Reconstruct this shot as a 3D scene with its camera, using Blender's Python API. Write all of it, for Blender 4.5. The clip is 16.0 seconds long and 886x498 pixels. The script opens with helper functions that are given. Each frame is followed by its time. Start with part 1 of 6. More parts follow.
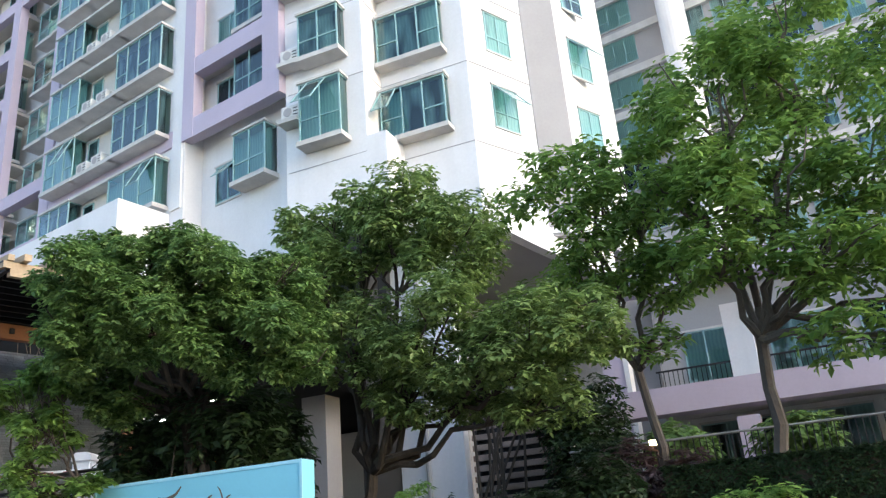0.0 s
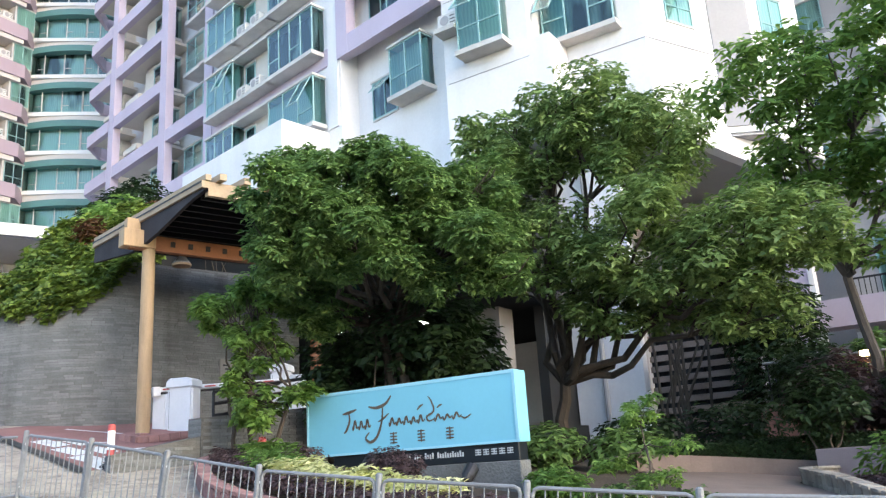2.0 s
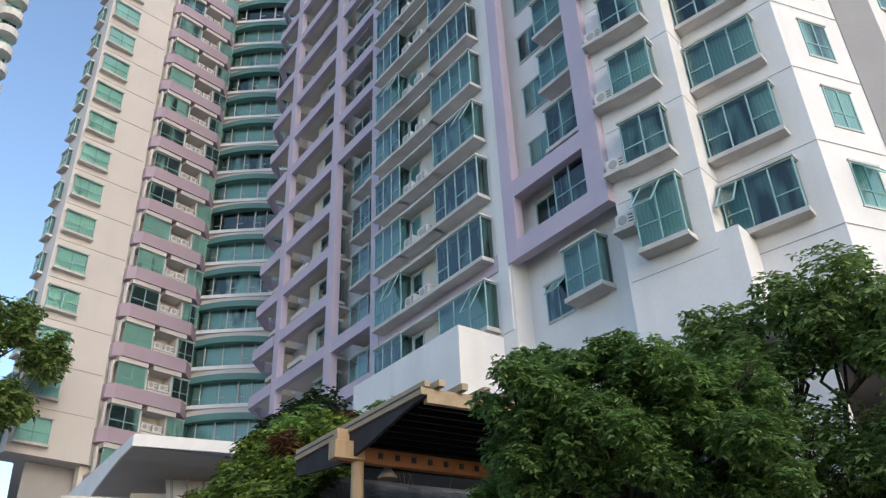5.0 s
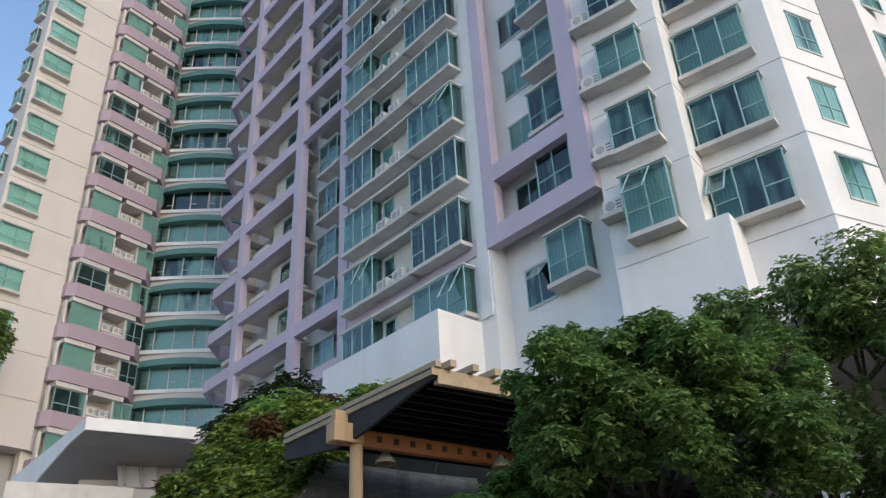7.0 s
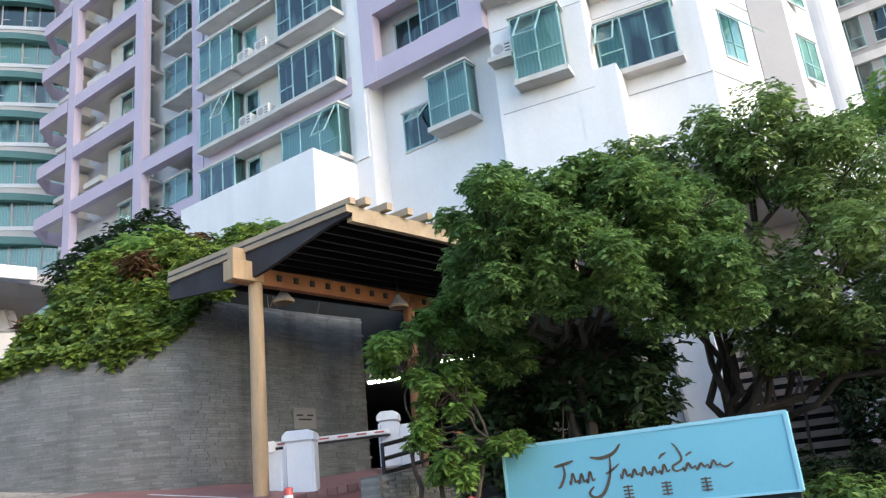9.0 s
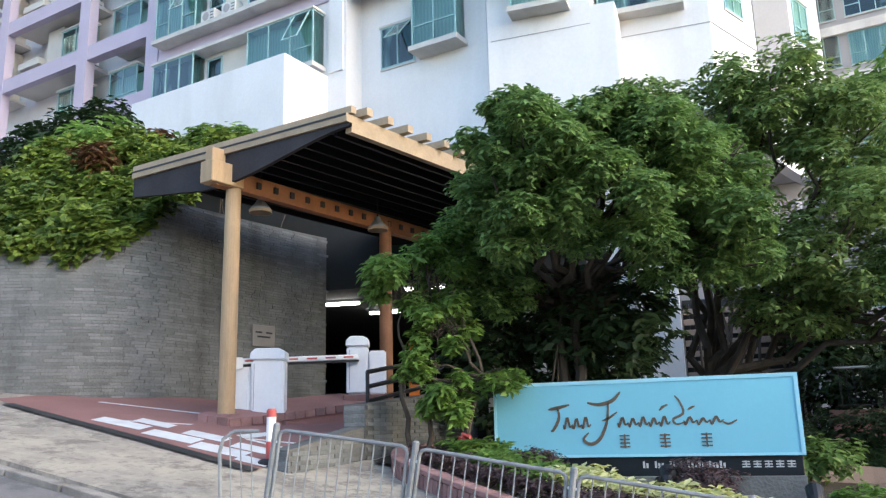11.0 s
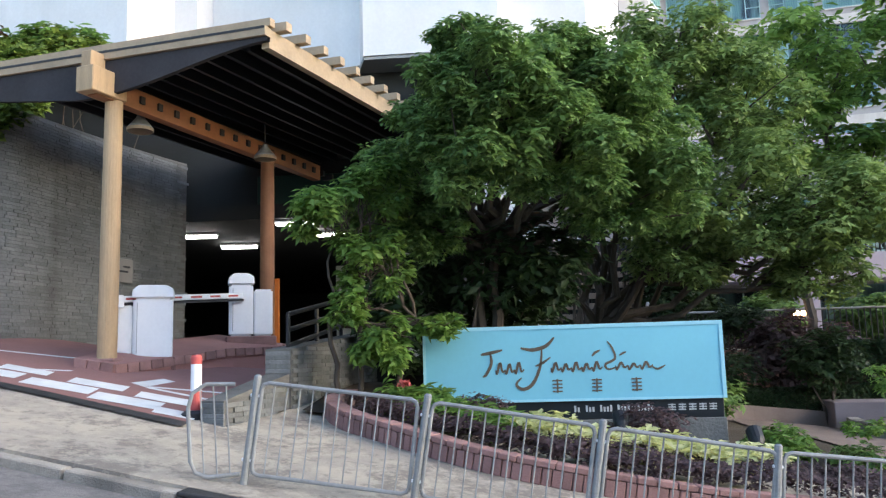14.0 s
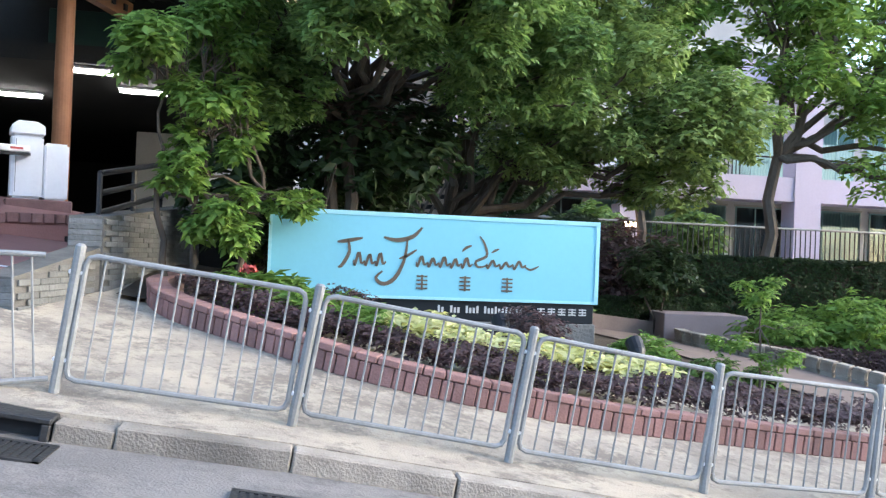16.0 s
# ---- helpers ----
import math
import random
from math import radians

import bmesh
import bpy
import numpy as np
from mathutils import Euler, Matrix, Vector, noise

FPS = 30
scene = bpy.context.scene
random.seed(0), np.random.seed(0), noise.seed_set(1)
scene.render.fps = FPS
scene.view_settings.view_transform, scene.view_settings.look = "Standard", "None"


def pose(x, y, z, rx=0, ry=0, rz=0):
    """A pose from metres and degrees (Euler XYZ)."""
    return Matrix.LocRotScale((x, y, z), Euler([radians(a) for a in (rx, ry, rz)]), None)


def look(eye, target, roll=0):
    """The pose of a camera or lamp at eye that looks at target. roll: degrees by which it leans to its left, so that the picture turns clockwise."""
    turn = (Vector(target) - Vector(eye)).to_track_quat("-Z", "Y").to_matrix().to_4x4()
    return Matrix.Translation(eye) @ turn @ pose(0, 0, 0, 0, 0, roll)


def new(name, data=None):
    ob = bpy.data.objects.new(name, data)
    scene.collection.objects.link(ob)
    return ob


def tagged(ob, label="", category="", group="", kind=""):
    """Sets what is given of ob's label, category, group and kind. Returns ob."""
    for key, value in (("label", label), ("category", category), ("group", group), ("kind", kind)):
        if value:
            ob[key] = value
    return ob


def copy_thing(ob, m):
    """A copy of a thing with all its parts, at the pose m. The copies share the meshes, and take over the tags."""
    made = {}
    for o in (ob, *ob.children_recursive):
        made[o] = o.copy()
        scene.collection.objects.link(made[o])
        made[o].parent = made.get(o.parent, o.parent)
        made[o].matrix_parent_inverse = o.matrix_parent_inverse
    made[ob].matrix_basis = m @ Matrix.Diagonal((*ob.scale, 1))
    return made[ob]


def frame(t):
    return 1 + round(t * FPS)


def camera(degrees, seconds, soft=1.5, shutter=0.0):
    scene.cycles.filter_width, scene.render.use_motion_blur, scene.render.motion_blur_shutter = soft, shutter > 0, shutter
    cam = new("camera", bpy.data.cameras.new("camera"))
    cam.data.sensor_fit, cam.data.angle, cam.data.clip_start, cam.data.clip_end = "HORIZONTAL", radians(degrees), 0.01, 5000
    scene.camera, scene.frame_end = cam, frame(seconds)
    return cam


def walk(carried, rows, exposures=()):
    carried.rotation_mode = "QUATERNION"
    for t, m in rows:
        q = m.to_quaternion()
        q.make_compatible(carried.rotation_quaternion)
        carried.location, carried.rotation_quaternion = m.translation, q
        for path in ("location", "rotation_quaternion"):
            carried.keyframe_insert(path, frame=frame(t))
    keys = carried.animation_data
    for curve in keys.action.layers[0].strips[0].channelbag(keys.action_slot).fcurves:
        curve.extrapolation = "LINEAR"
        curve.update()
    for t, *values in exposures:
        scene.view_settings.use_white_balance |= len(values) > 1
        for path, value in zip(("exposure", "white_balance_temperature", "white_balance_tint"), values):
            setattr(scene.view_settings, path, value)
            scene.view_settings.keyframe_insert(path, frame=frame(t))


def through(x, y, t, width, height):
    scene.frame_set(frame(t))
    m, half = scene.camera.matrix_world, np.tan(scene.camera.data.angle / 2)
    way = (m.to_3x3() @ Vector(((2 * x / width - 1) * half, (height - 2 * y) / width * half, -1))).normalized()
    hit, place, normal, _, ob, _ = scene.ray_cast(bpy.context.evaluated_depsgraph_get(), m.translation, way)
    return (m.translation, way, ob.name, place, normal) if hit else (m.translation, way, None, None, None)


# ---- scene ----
cam = camera(57.9, 16, 1.3)

PATH = [
    (0, (3.381, 1.459, -0.328), (2.661, 3.188, 0.375), -5.0),
    (0.5, (3.032, 1.438, -0.345), (2.16, 3.142, 0.235), -3.1),
    (1, (2.696, 1.476, -0.302), (1.652, 3.133, 0.104), -1.5),
    (1.5, (2.353, 1.453, -0.282), (1.283, 3.104, 0.081), -1.8),
    (2, (2.073, 1.379, -0.196), (1.03, 3.003, 0.329), -3.7),
    (2.5, (1.754, 1.305, -0.104), (0.646, 2.803, 0.623), -4.0),
    (3, (1.477, 1.188, -0.044), (0.296, 2.574, 0.783), -3.9),
    (3.5, (1.115, 1.067, 0.047), (-0.089, 2.372, 0.967), -3.5),
    (6, (-0.581, 0.494, 0.087), (-1.643, 1.844, 1.112), -2.2),
    (6.5, (-1.007, 0.406, 0.133), (-2.034, 1.798, 1.137), -2.5),
    (7, (-1.389, 0.377, 0.192), (-2.427, 1.775, 1.177), -3.2),
    (7.5, (-1.771, 0.226, 0.208), (-2.836, 1.661, 1.105), -3.8),
    (8, (-2.163, 0.144, 0.233), (-3.2, 1.659, 1.027), -4.5),
    (8.5, (-2.656, 0.174, 0.3), (-3.599, 1.786, 1.013), -4.9),
    (9, (-3.067, 0.109, 0.38), (-3.858, 1.842, 0.99), -6.0),
    (11.5, (-4.83, 0.404, 0.574), (-5.49, 2.242, 1.007), -1.0),
    (12, (-5.213, 0.354, 0.611), (-5.899, 2.176, 1.068), -0.8),
    (12.5, (-5.663, 0.453, 0.707), (-6.301, 2.292, 1.166), -3.4),
    (13, (-5.97, 0.393, 0.748), (-6.5, 2.28, 1.144), -5.0),
    (13.5, (-6.299, 0.503, 0.743), (-6.667, 2.441, 1.072), -3.3),
    (14, (-6.605, 0.572, 0.744), (-6.773, 2.547, 1.015), -1.6),
    (14.5, (-6.813, 0.682, 0.757), (-6.897, 2.677, 0.871), -0.5),
    (15, (-6.998, 1.066, 0.668), (-7.02, 3.066, 0.701), 0.5),
    (15.5, (-7.268, 1.583, 0.677), (-7.087, 3.575, 0.71), 1.9),
    (16, (-7.482, 2.191, 0.672), (-7.142, 4.162, 0.686), 2.3),
]
walk(cam, [(t, look(eye, target, roll)) for t, eye, target, roll in PATH], [(0, 1.86), (2, 2.18), (3, 1.4), (5, 1.07), (7, 1.02), (8, 1.38), (8.5, 1.56), (9.2, 1.96), (13.5, 2.0), (14.5, 2.02), (15, 2.5), (16, 2.55)])
# sky and light
world = bpy.data.worlds.new("sky")
scene.world = world
world.use_nodes = True
wn = world.node_tree
sky = wn.nodes.new("ShaderNodeTexSky")
sky.sky_type = "NISHITA"
sky.sun_disc = False
sky.sun_elevation, sky.sun_rotation = radians(24), radians(102)
sky.air_density, sky.dust_density, sky.ozone_density = 1.0, 1.1, 1.5
wn.links.new(sky.outputs[0], wn.nodes["Background"].inputs[0])
wn.nodes["Background"].inputs[1].default_value = 0.15
sun = new("sun", bpy.data.lights.new("sun", "SUN"))
sun.data.energy, sun.data.angle, sun.data.color = 0.19, radians(14), (1.0, 0.9, 0.78)
sun.matrix_world = look((58, -20, 30), (0, 0, 0))


# ---- materials ----
def mat(name, color, rough=0.7, vary=0.12, scale=3.0, fine=40.0, bump=0.15, metal=0.0, rand=0.0, stain=0.0, stain_color=(0.05, 0.05, 0.045), stretch=(1, 1, 1), spec=0.4):
    m = bpy.data.materials.new(name)
    m.use_nodes = True
    nt = m.node_tree
    N, L = nt.nodes, nt.links
    p = N["Principled BSDF"]
    p.inputs["Roughness"].default_value = rough
    p.inputs["Metallic"].default_value = metal
    p.inputs["Specular IOR Level"].default_value = spec
    geo = N.new("ShaderNodeNewGeometry")
    mp = N.new("ShaderNodeMapping")
    mp.inputs["Scale"].default_value = stretch
    L.new(geo.outputs["Position"], mp.inputs[0])
    n1, n2 = N.new("ShaderNodeTexNoise"), N.new("ShaderNodeTexNoise")
    n1.inputs["Scale"].default_value, n2.inputs["Scale"].default_value = scale, fine
    n1.inputs["Detail"].default_value = 5
    for n in (n1, n2):
        L.new(mp.outputs[0], n.inputs["Vector"])
    mix = N.new("ShaderNodeMath")
    mix.operation = "MULTIPLY_ADD"
    L.new(n2.outputs[0], mix.inputs[0])
    mix.inputs[1].default_value = 0.5
    L.new(n1.outputs[0], mix.inputs[2])
    ramp = N.new("ShaderNodeMapRange")
    ramp.inputs[1].default_value, ramp.inputs[2].default_value = 0.45, 1.05
    ramp.inputs[3].default_value, ramp.inputs[4].default_value = 1 - vary, 1 + vary
    L.new(mix.outputs[0], ramp.inputs[0])
    hsv = N.new("ShaderNodeHueSaturation")
    hsv.inputs["Color"].default_value = (*color, 1)
    L.new(ramp.outputs[0], hsv.inputs["Value"])
    out = hsv.outputs[0]
    if rand:
        oi = N.new("ShaderNodeObjectInfo")
        r2 = N.new("ShaderNodeMapRange")
        r2.inputs[3].default_value, r2.inputs[4].default_value = 1 - rand, 1 + rand
        L.new(oi.outputs["Random"], r2.inputs[0])
        mm = N.new("ShaderNodeMath")
        mm.operation = "MULTIPLY"
        L.new(ramp.outputs[0], mm.inputs[0])
        L.new(r2.outputs[0], mm.inputs[1])
        L.new(mm.outputs[0], hsv.inputs["Value"])
    if stain:
        n3 = N.new("ShaderNodeTexNoise")
        n3.inputs["Scale"].default_value = 0.9
        n3.inputs["Detail"].default_value = 8
        m3 = N.new("ShaderNodeMapping")
        m3.inputs["Scale"].default_value = (1.6, 1.6, 0.22)
        L.new(geo.outputs["Position"], m3.inputs[0])
        L.new(m3.outputs[0], n3.inputs["Vector"])
        r3 = N.new("ShaderNodeMapRange")
        r3.inputs[1].default_value, r3.inputs[2].default_value = 0.5, 0.75
        r3.inputs[3].default_value, r3.inputs[4].default_value = 0, stain
        L.new(n3.outputs[0], r3.inputs[0])
        mx = N.new("ShaderNodeMix")
        mx.data_type = "RGBA"
        L.new(r3.outputs[0], mx.inputs[0])
        L.new(out, mx.inputs[6])
        mx.inputs[7].default_value = (*stain_color, 1)
        out = mx.outputs[2]
    L.new(out, p.inputs["Base Color"])
    if bump:
        b = N.new("ShaderNodeBump")
        b.inputs["Strength"].default_value = bump
        b.inputs["Distance"].default_value = 0.02
        L.new(n2.outputs[0], b.inputs["Height"])
        L.new(b.outputs[0], p.inputs["Normal"])
    return m


def leaf_mat(name, dark, light, rough=0.5, through=0.38):
    m = bpy.data.materials.new(name)
    m.use_nodes = True
    N, L = m.node_tree.nodes, m.node_tree.links
    p = N["Principled BSDF"]
    p.inputs["Roughness"].default_value = rough
    p.inputs["Specular IOR Level"].default_value = 0.35
    geo = N.new("ShaderNodeNewGeometry")
    n1 = N.new("ShaderNodeTexNoise")
    n1.inputs["Scale"].default_value = 1.3
    L.new(geo.outputs["Position"], n1.inputs["Vector"])
    add = N.new("ShaderNodeMath")
    add.operation = "MULTIPLY_ADD"
    L.new(geo.outputs["Random Per Island"], add.inputs[0])
    add.inputs[1].default_value = 0.6
    L.new(n1.outputs[0], add.inputs[2])
    r = N.new("ShaderNodeMapRange")
    r.inputs[1].default_value, r.inputs[2].default_value = 0.35, 1.15
    L.new(add.outputs[0], r.inputs[0])
    mx = N.new("ShaderNodeMix")
    mx.data_type = "RGBA"
    L.new(r.outputs[0], mx.inputs[0])
    mx.inputs[6].default_value, mx.inputs[7].default_value = (*dark, 1), (*light, 1)
    L.new(mx.outputs[2], p.inputs["Base Color"])
    tr = N.new("ShaderNodeBsdfTranslucent")
    L.new(mx.outputs[2], tr.inputs[0])
    sh = N.new("ShaderNodeMixShader")
    sh.inputs[0].default_value = through
    L.new(p.outputs[0], sh.inputs[1])
    L.new(tr.outputs[0], sh.inputs[2])
    L.new(sh.outputs[0], N["Material Output"].inputs[0])
    return m


def glass_mat(name, tint, keep=0.75):
    m = bpy.data.materials.new(name)
    m.use_nodes = True
    N, L = m.node_tree.nodes, m.node_tree.links
    t, g = N.new("ShaderNodeBsdfTransparent"), N.new("ShaderNodeBsdfGlossy")
    t.inputs[0].default_value = (*tint, 1)
    g.inputs["Color"].default_value = (0.9, 1.0, 1.0, 1)
    g.inputs["Roughness"].default_value = 0.03
    fr = N.new("ShaderNodeFresnel")
    fr.inputs[0].default_value = 1.75
    sh = N.new("ShaderNodeMixShader")
    L.new(fr.outputs[0], sh.inputs[0])
    L.new(t.outputs[0], sh.inputs[1])
    L.new(g.outputs[0], sh.inputs[2])
    L.new(sh.outputs[0], N["Material Output"].inputs[0])
    return m


def curtain_mat(name, low, high, tone=1.0):
    """Rooms behind the panes: drawn curtains, blinds or a dark room, one kind to a window."""
    m = bpy.data.materials.new(name)
    m.use_nodes = True
    N, L = m.node_tree.nodes, m.node_tree.links
    p = N["Principled BSDF"]
    p.inputs["Roughness"].default_value = 0.9
    oi = N.new("ShaderNodeObjectInfo")
    tc = N.new("ShaderNodeTexCoord")
    wv = N.new("ShaderNodeTexWave")
    wv.inputs["Scale"].default_value, wv.inputs["Distortion"].default_value = 2.4, 5.0
    L.new(tc.outputs["Object"], wv.inputs[0])
    no = N.new("ShaderNodeTexNoise")
    no.inputs["Scale"].default_value = 1.1
    mp = N.new("ShaderNodeMapping")
    mp.inputs["Scale"].default_value = (1.0, 1.0, 0.25)
    L.new(tc.outputs["Object"], mp.inputs[0])
    ad = N.new("ShaderNodeVectorMath")
    ad.operation = "MULTIPLY_ADD"
    L.new(oi.outputs["Random"], ad.inputs[0])
    ad.inputs[1].default_value = (37, 11, 5)
    L.new(mp.outputs[0], ad.inputs[2])
    L.new(ad.outputs[0], no.inputs["Vector"])
    a = N.new("ShaderNodeMath")
    a.operation = "MULTIPLY_ADD"
    L.new(oi.outputs["Random"], a.inputs[0])
    a.inputs[1].default_value = 0.55
    L.new(no.outputs[0], a.inputs[2])
    st = N.new("ShaderNodeMapRange")
    st.inputs[1].default_value, st.inputs[2].default_value = low, high
    L.new(a.outputs[0], st.inputs[0])
    cu = N.new("ShaderNodeMix")
    cu.data_type = "RGBA"
    L.new(wv.outputs["Fac"], cu.inputs[0])
    cu.inputs[6].default_value, cu.inputs[7].default_value = (0.5 * tone, 0.53 * tone, 0.51 * tone, 1), (0.62 * tone, 0.64 * tone, 0.6 * tone, 1)
    mx = N.new("ShaderNodeMix")
    mx.data_type = "RGBA"
    L.new(st.outputs[0], mx.inputs[0])
    # flat near-black tone paints the unlit depth of a room
    mx.inputs[6].default_value = (0.035, 0.04, 0.042, 1)
    L.new(cu.outputs[2], mx.inputs[7])
    L.new(mx.outputs[2], p.inputs["Base Color"])
    return m


def glow(name, color, strength):
    m = bpy.data.materials.new(name)
    m.use_nodes = True
    p = m.node_tree.nodes["Principled BSDF"]
    p.inputs["Emission Color"].default_value = (*color, 1)
    p.inputs["Emission Strength"].default_value = strength
    return m


def blotched(name, base, dark, light):
    """Trodden ground: large uneven patches, small spots, and fine grit."""
    m = mat(name, base, 0.92, 0.2, 1.4, 60, 0.5)
    N, L = m.node_tree.nodes, m.node_tree.links
    p = N["Principled BSDF"]
    out = p.inputs["Base Color"].links[0].from_socket
    geo = N.new("ShaderNodeNewGeometry")
    for scale, rough_, lo, hi, col, much in ((0.5, 0.7, 0.46, 0.56, light, 0.9), (1.3, 0.75, 0.5, 0.57, dark, 0.75), (2.6, 0.8, 0.53, 0.58, light, 0.7), (6.0, 0.75, 0.54, 0.62, dark, 0.6), (18.0, 0.6, 0.58, 0.66, light, 0.5)):
        n = N.new("ShaderNodeTexNoise")
        n.inputs["Scale"].default_value, n.inputs["Detail"].default_value, n.inputs["Roughness"].default_value = scale, 9, rough_
        off = N.new("ShaderNodeVectorMath")
        off.inputs[1].default_value = (scale * 7.3, scale * 2.1, 0)
        L.new(geo.outputs["Position"], off.inputs[0])
        L.new(off.outputs[0], n.inputs["Vector"])
        r = N.new("ShaderNodeMapRange")
        r.inputs[1].default_value, r.inputs[2].default_value, r.inputs[4].default_value = lo, hi, much
        L.new(n.outputs[0], r.inputs[0])
        mx = N.new("ShaderNodeMix")
        mx.data_type = "RGBA"
        L.new(r.outputs[0], mx.inputs[0])
        L.new(out, mx.inputs[6])
        mx.inputs[7].default_value = (*col, 1)
        out = mx.outputs[2]
    L.new(mx.outputs[2], p.inputs["Base Color"])
    return m


WHITE = mat("white tower paint", (0.73, 0.72, 0.72), 0.75, 0.07, 0.5, 12, 0.05, stain=0.16, stain_color=(0.4, 0.38, 0.35))
CREAM = mat("cream tower paint", (0.6, 0.56, 0.535), 0.75, 0.05, 0.4, 12, 0.05, stain=0.1, stain_color=(0.4, 0.36, 0.32))
LILAC = mat("lilac paint", (0.5, 0.43, 0.52), 0.7, 0.06, 0.6, 14, 0.05, stain=0.08, stain_color=(0.3, 0.26, 0.34))
MAUVE = mat("mauve paint", (0.4, 0.31, 0.36), 0.7, 0.06, 0.6, 14, 0.05, stain=0.08, stain_color=(0.3, 0.22, 0.26))
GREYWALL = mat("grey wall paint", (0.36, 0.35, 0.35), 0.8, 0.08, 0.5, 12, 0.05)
SLAB = mat("concrete ledge", (0.56, 0.54, 0.51), 0.85, 0.12, 1.5, 20, 0.1, stain=0.3, stain_color=(0.25, 0.24, 0.22))
PALEPLATE = mat("dull notice plate", (0.27, 0.25, 0.23), 0.7, 0.12, 3, 30, 0.05)
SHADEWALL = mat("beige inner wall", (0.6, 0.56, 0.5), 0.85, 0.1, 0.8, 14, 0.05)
TEALBAND = mat("teal band", (0.1, 0.22, 0.21), 0.5, 0.08, 1, 12, 0.05)
TEALFRAME = mat("teal window frame", (0.3, 0.47, 0.47), 0.45, 0.1, 2, 20, 0)
GLASS = glass_mat("green tinted glass", (0.55, 0.8, 0.8))
ROOM = curtain_mat("curtains and rooms", 0.6, 0.78)
BLINDS = curtain_mat("drawn pale blinds", 0.25, 0.6, 1.35)
ACMAT = mat("air conditioner casing", (0.62, 0.61, 0.58), 0.6, 0.1, 3, 30, 0.05)
# louvres, and painted shade in gaps, pits and openings
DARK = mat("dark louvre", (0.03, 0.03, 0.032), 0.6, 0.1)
ASPHALT = blotched("worn asphalt", (0.2, 0.185, 0.172), (0.135, 0.125, 0.118), (0.235, 0.218, 0.2))
PAVE = blotched("worn concrete pavement", (0.34, 0.295, 0.24), (0.18, 0.155, 0.13), (0.47, 0.405, 0.315))
KERB = mat("granite kerb", (0.33, 0.29, 0.24), 0.9, 0.3, 4, 60, 0.6, rand=0.2, stain=0.85, stain_color=(0.12, 0.11, 0.095))
SOIL = mat("garden soil", (0.06, 0.045, 0.03), 0.95, 0.3, 3, 30, 0.6)
PAVER = mat("red block paving", (0.3, 0.15, 0.13), 0.85, 0.16, 1.2, 40, 0.3, rand=0.12)
ROADPAINT = mat("white road paint", (0.72, 0.72, 0.7), 0.7, 0.12, 4, 40, 0.2, stain=0.3, stain_color=(0.35, 0.3, 0.28))
STEELGRATE = mat("dark drain grating", (0.05, 0.05, 0.05), 0.6, 0.2, 5, 40, 0.3, metal=0.4)
GALV = mat("galvanised steel", (0.29, 0.3, 0.3), 0.6, 0.22, 6, 50, 0.15, metal=0.3, stain=0.4, stain_color=(0.16, 0.15, 0.14))
STONE = mat("split slate cladding", (0.175, 0.18, 0.172), 0.85, 0.3, 1.4, 25, 0.7, rand=0.22, stain=0.75, stain_color=(0.07, 0.068, 0.06))
SLATES = mat("split slate courses", (0.175, 0.18, 0.172), 0.85, 0.3, 1.4, 25, 0.6, stain=0.75, stain_color=(0.07, 0.068, 0.06))
_n, _l = SLATES.node_tree.nodes, SLATES.node_tree.links
_g, _r = _n.new("ShaderNodeNewGeometry"), _n.new("ShaderNodeMapRange")
_r.inputs[3].default_value, _r.inputs[4].default_value = 0.86, 1.16
_l.new(_g.outputs["Random Per Island"], _r.inputs[0])
_h = _n.new("ShaderNodeHueSaturation")
_l.new(_n["Principled BSDF"].inputs["Base Color"].links[0].from_socket, _h.inputs["Color"])
_l.new(_r.outputs[0], _h.inputs["Value"])
_l.new(_h.outputs[0], _n["Principled BSDF"].inputs["Base Color"])
WALLCORE = mat("slate wall face", (0.14, 0.136, 0.125), 0.9, 0.3, 3, 30, 0.6, stain=0.6, stain_color=(0.04, 0.04, 0.035), stretch=(1, 1, 6))
TIMBER = mat("weathered timber", (0.44, 0.3, 0.17), 0.7, 0.18, 2, 18, 0.2, stretch=(4, 4, 0.6))
TIMBERTOP = mat("pale weathered roof timber", (0.38, 0.285, 0.185), 0.75, 0.2, 2, 20, 0.2)
BEAMRED = mat("red-brown timber beam", (0.3, 0.13, 0.06), 0.6, 0.15, 3, 20, 0.1)
NAVY = mat("dark slate fascia sheet", (0.05, 0.046, 0.048), 0.9, 0.2, 1.5, 20, 0.05, spec=0.15)
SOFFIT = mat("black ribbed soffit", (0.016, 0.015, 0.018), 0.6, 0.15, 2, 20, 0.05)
SIGNBLUE = mat("sky blue sign face", (0.22, 0.58, 0.7), 0.5, 0.04, 0.8, 20, 0.02)
SIGNEDGE = mat("pale blue sign rim", (0.35, 0.68, 0.78), 0.5, 0.04, 1, 20, 0.02)
BRUSH = mat("brown brush lettering", (0.13, 0.1, 0.07), 0.6, 0.2, 6, 30, 0)
BLACKBASE = mat("black sign plinth", (0.015, 0.02, 0.024), 0.35, 0.1, 3, 20, 0.02)
PALEBAR = mat("pale lettering", (0.55, 0.57, 0.55), 0.6, 0.1)
BRICKRED = mat("pink red brick", (0.3, 0.165, 0.145), 0.88, 0.25, 4, 50, 0.4, rand=0.2, stain=0.6, stain_color=(0.14, 0.09, 0.08))
MORTAR = mat("brick joint", (0.13, 0.085, 0.075), 0.95, 0.2, 5, 50, 0.3)
MACHINE = mat("white barrier housing", (0.86, 0.86, 0.86), 0.4, 0.05, 2, 20, 0.02)
REDPAINT = mat("red paint", (0.5, 0.09, 0.08), 0.5, 0.1, 4, 30, 0.05)
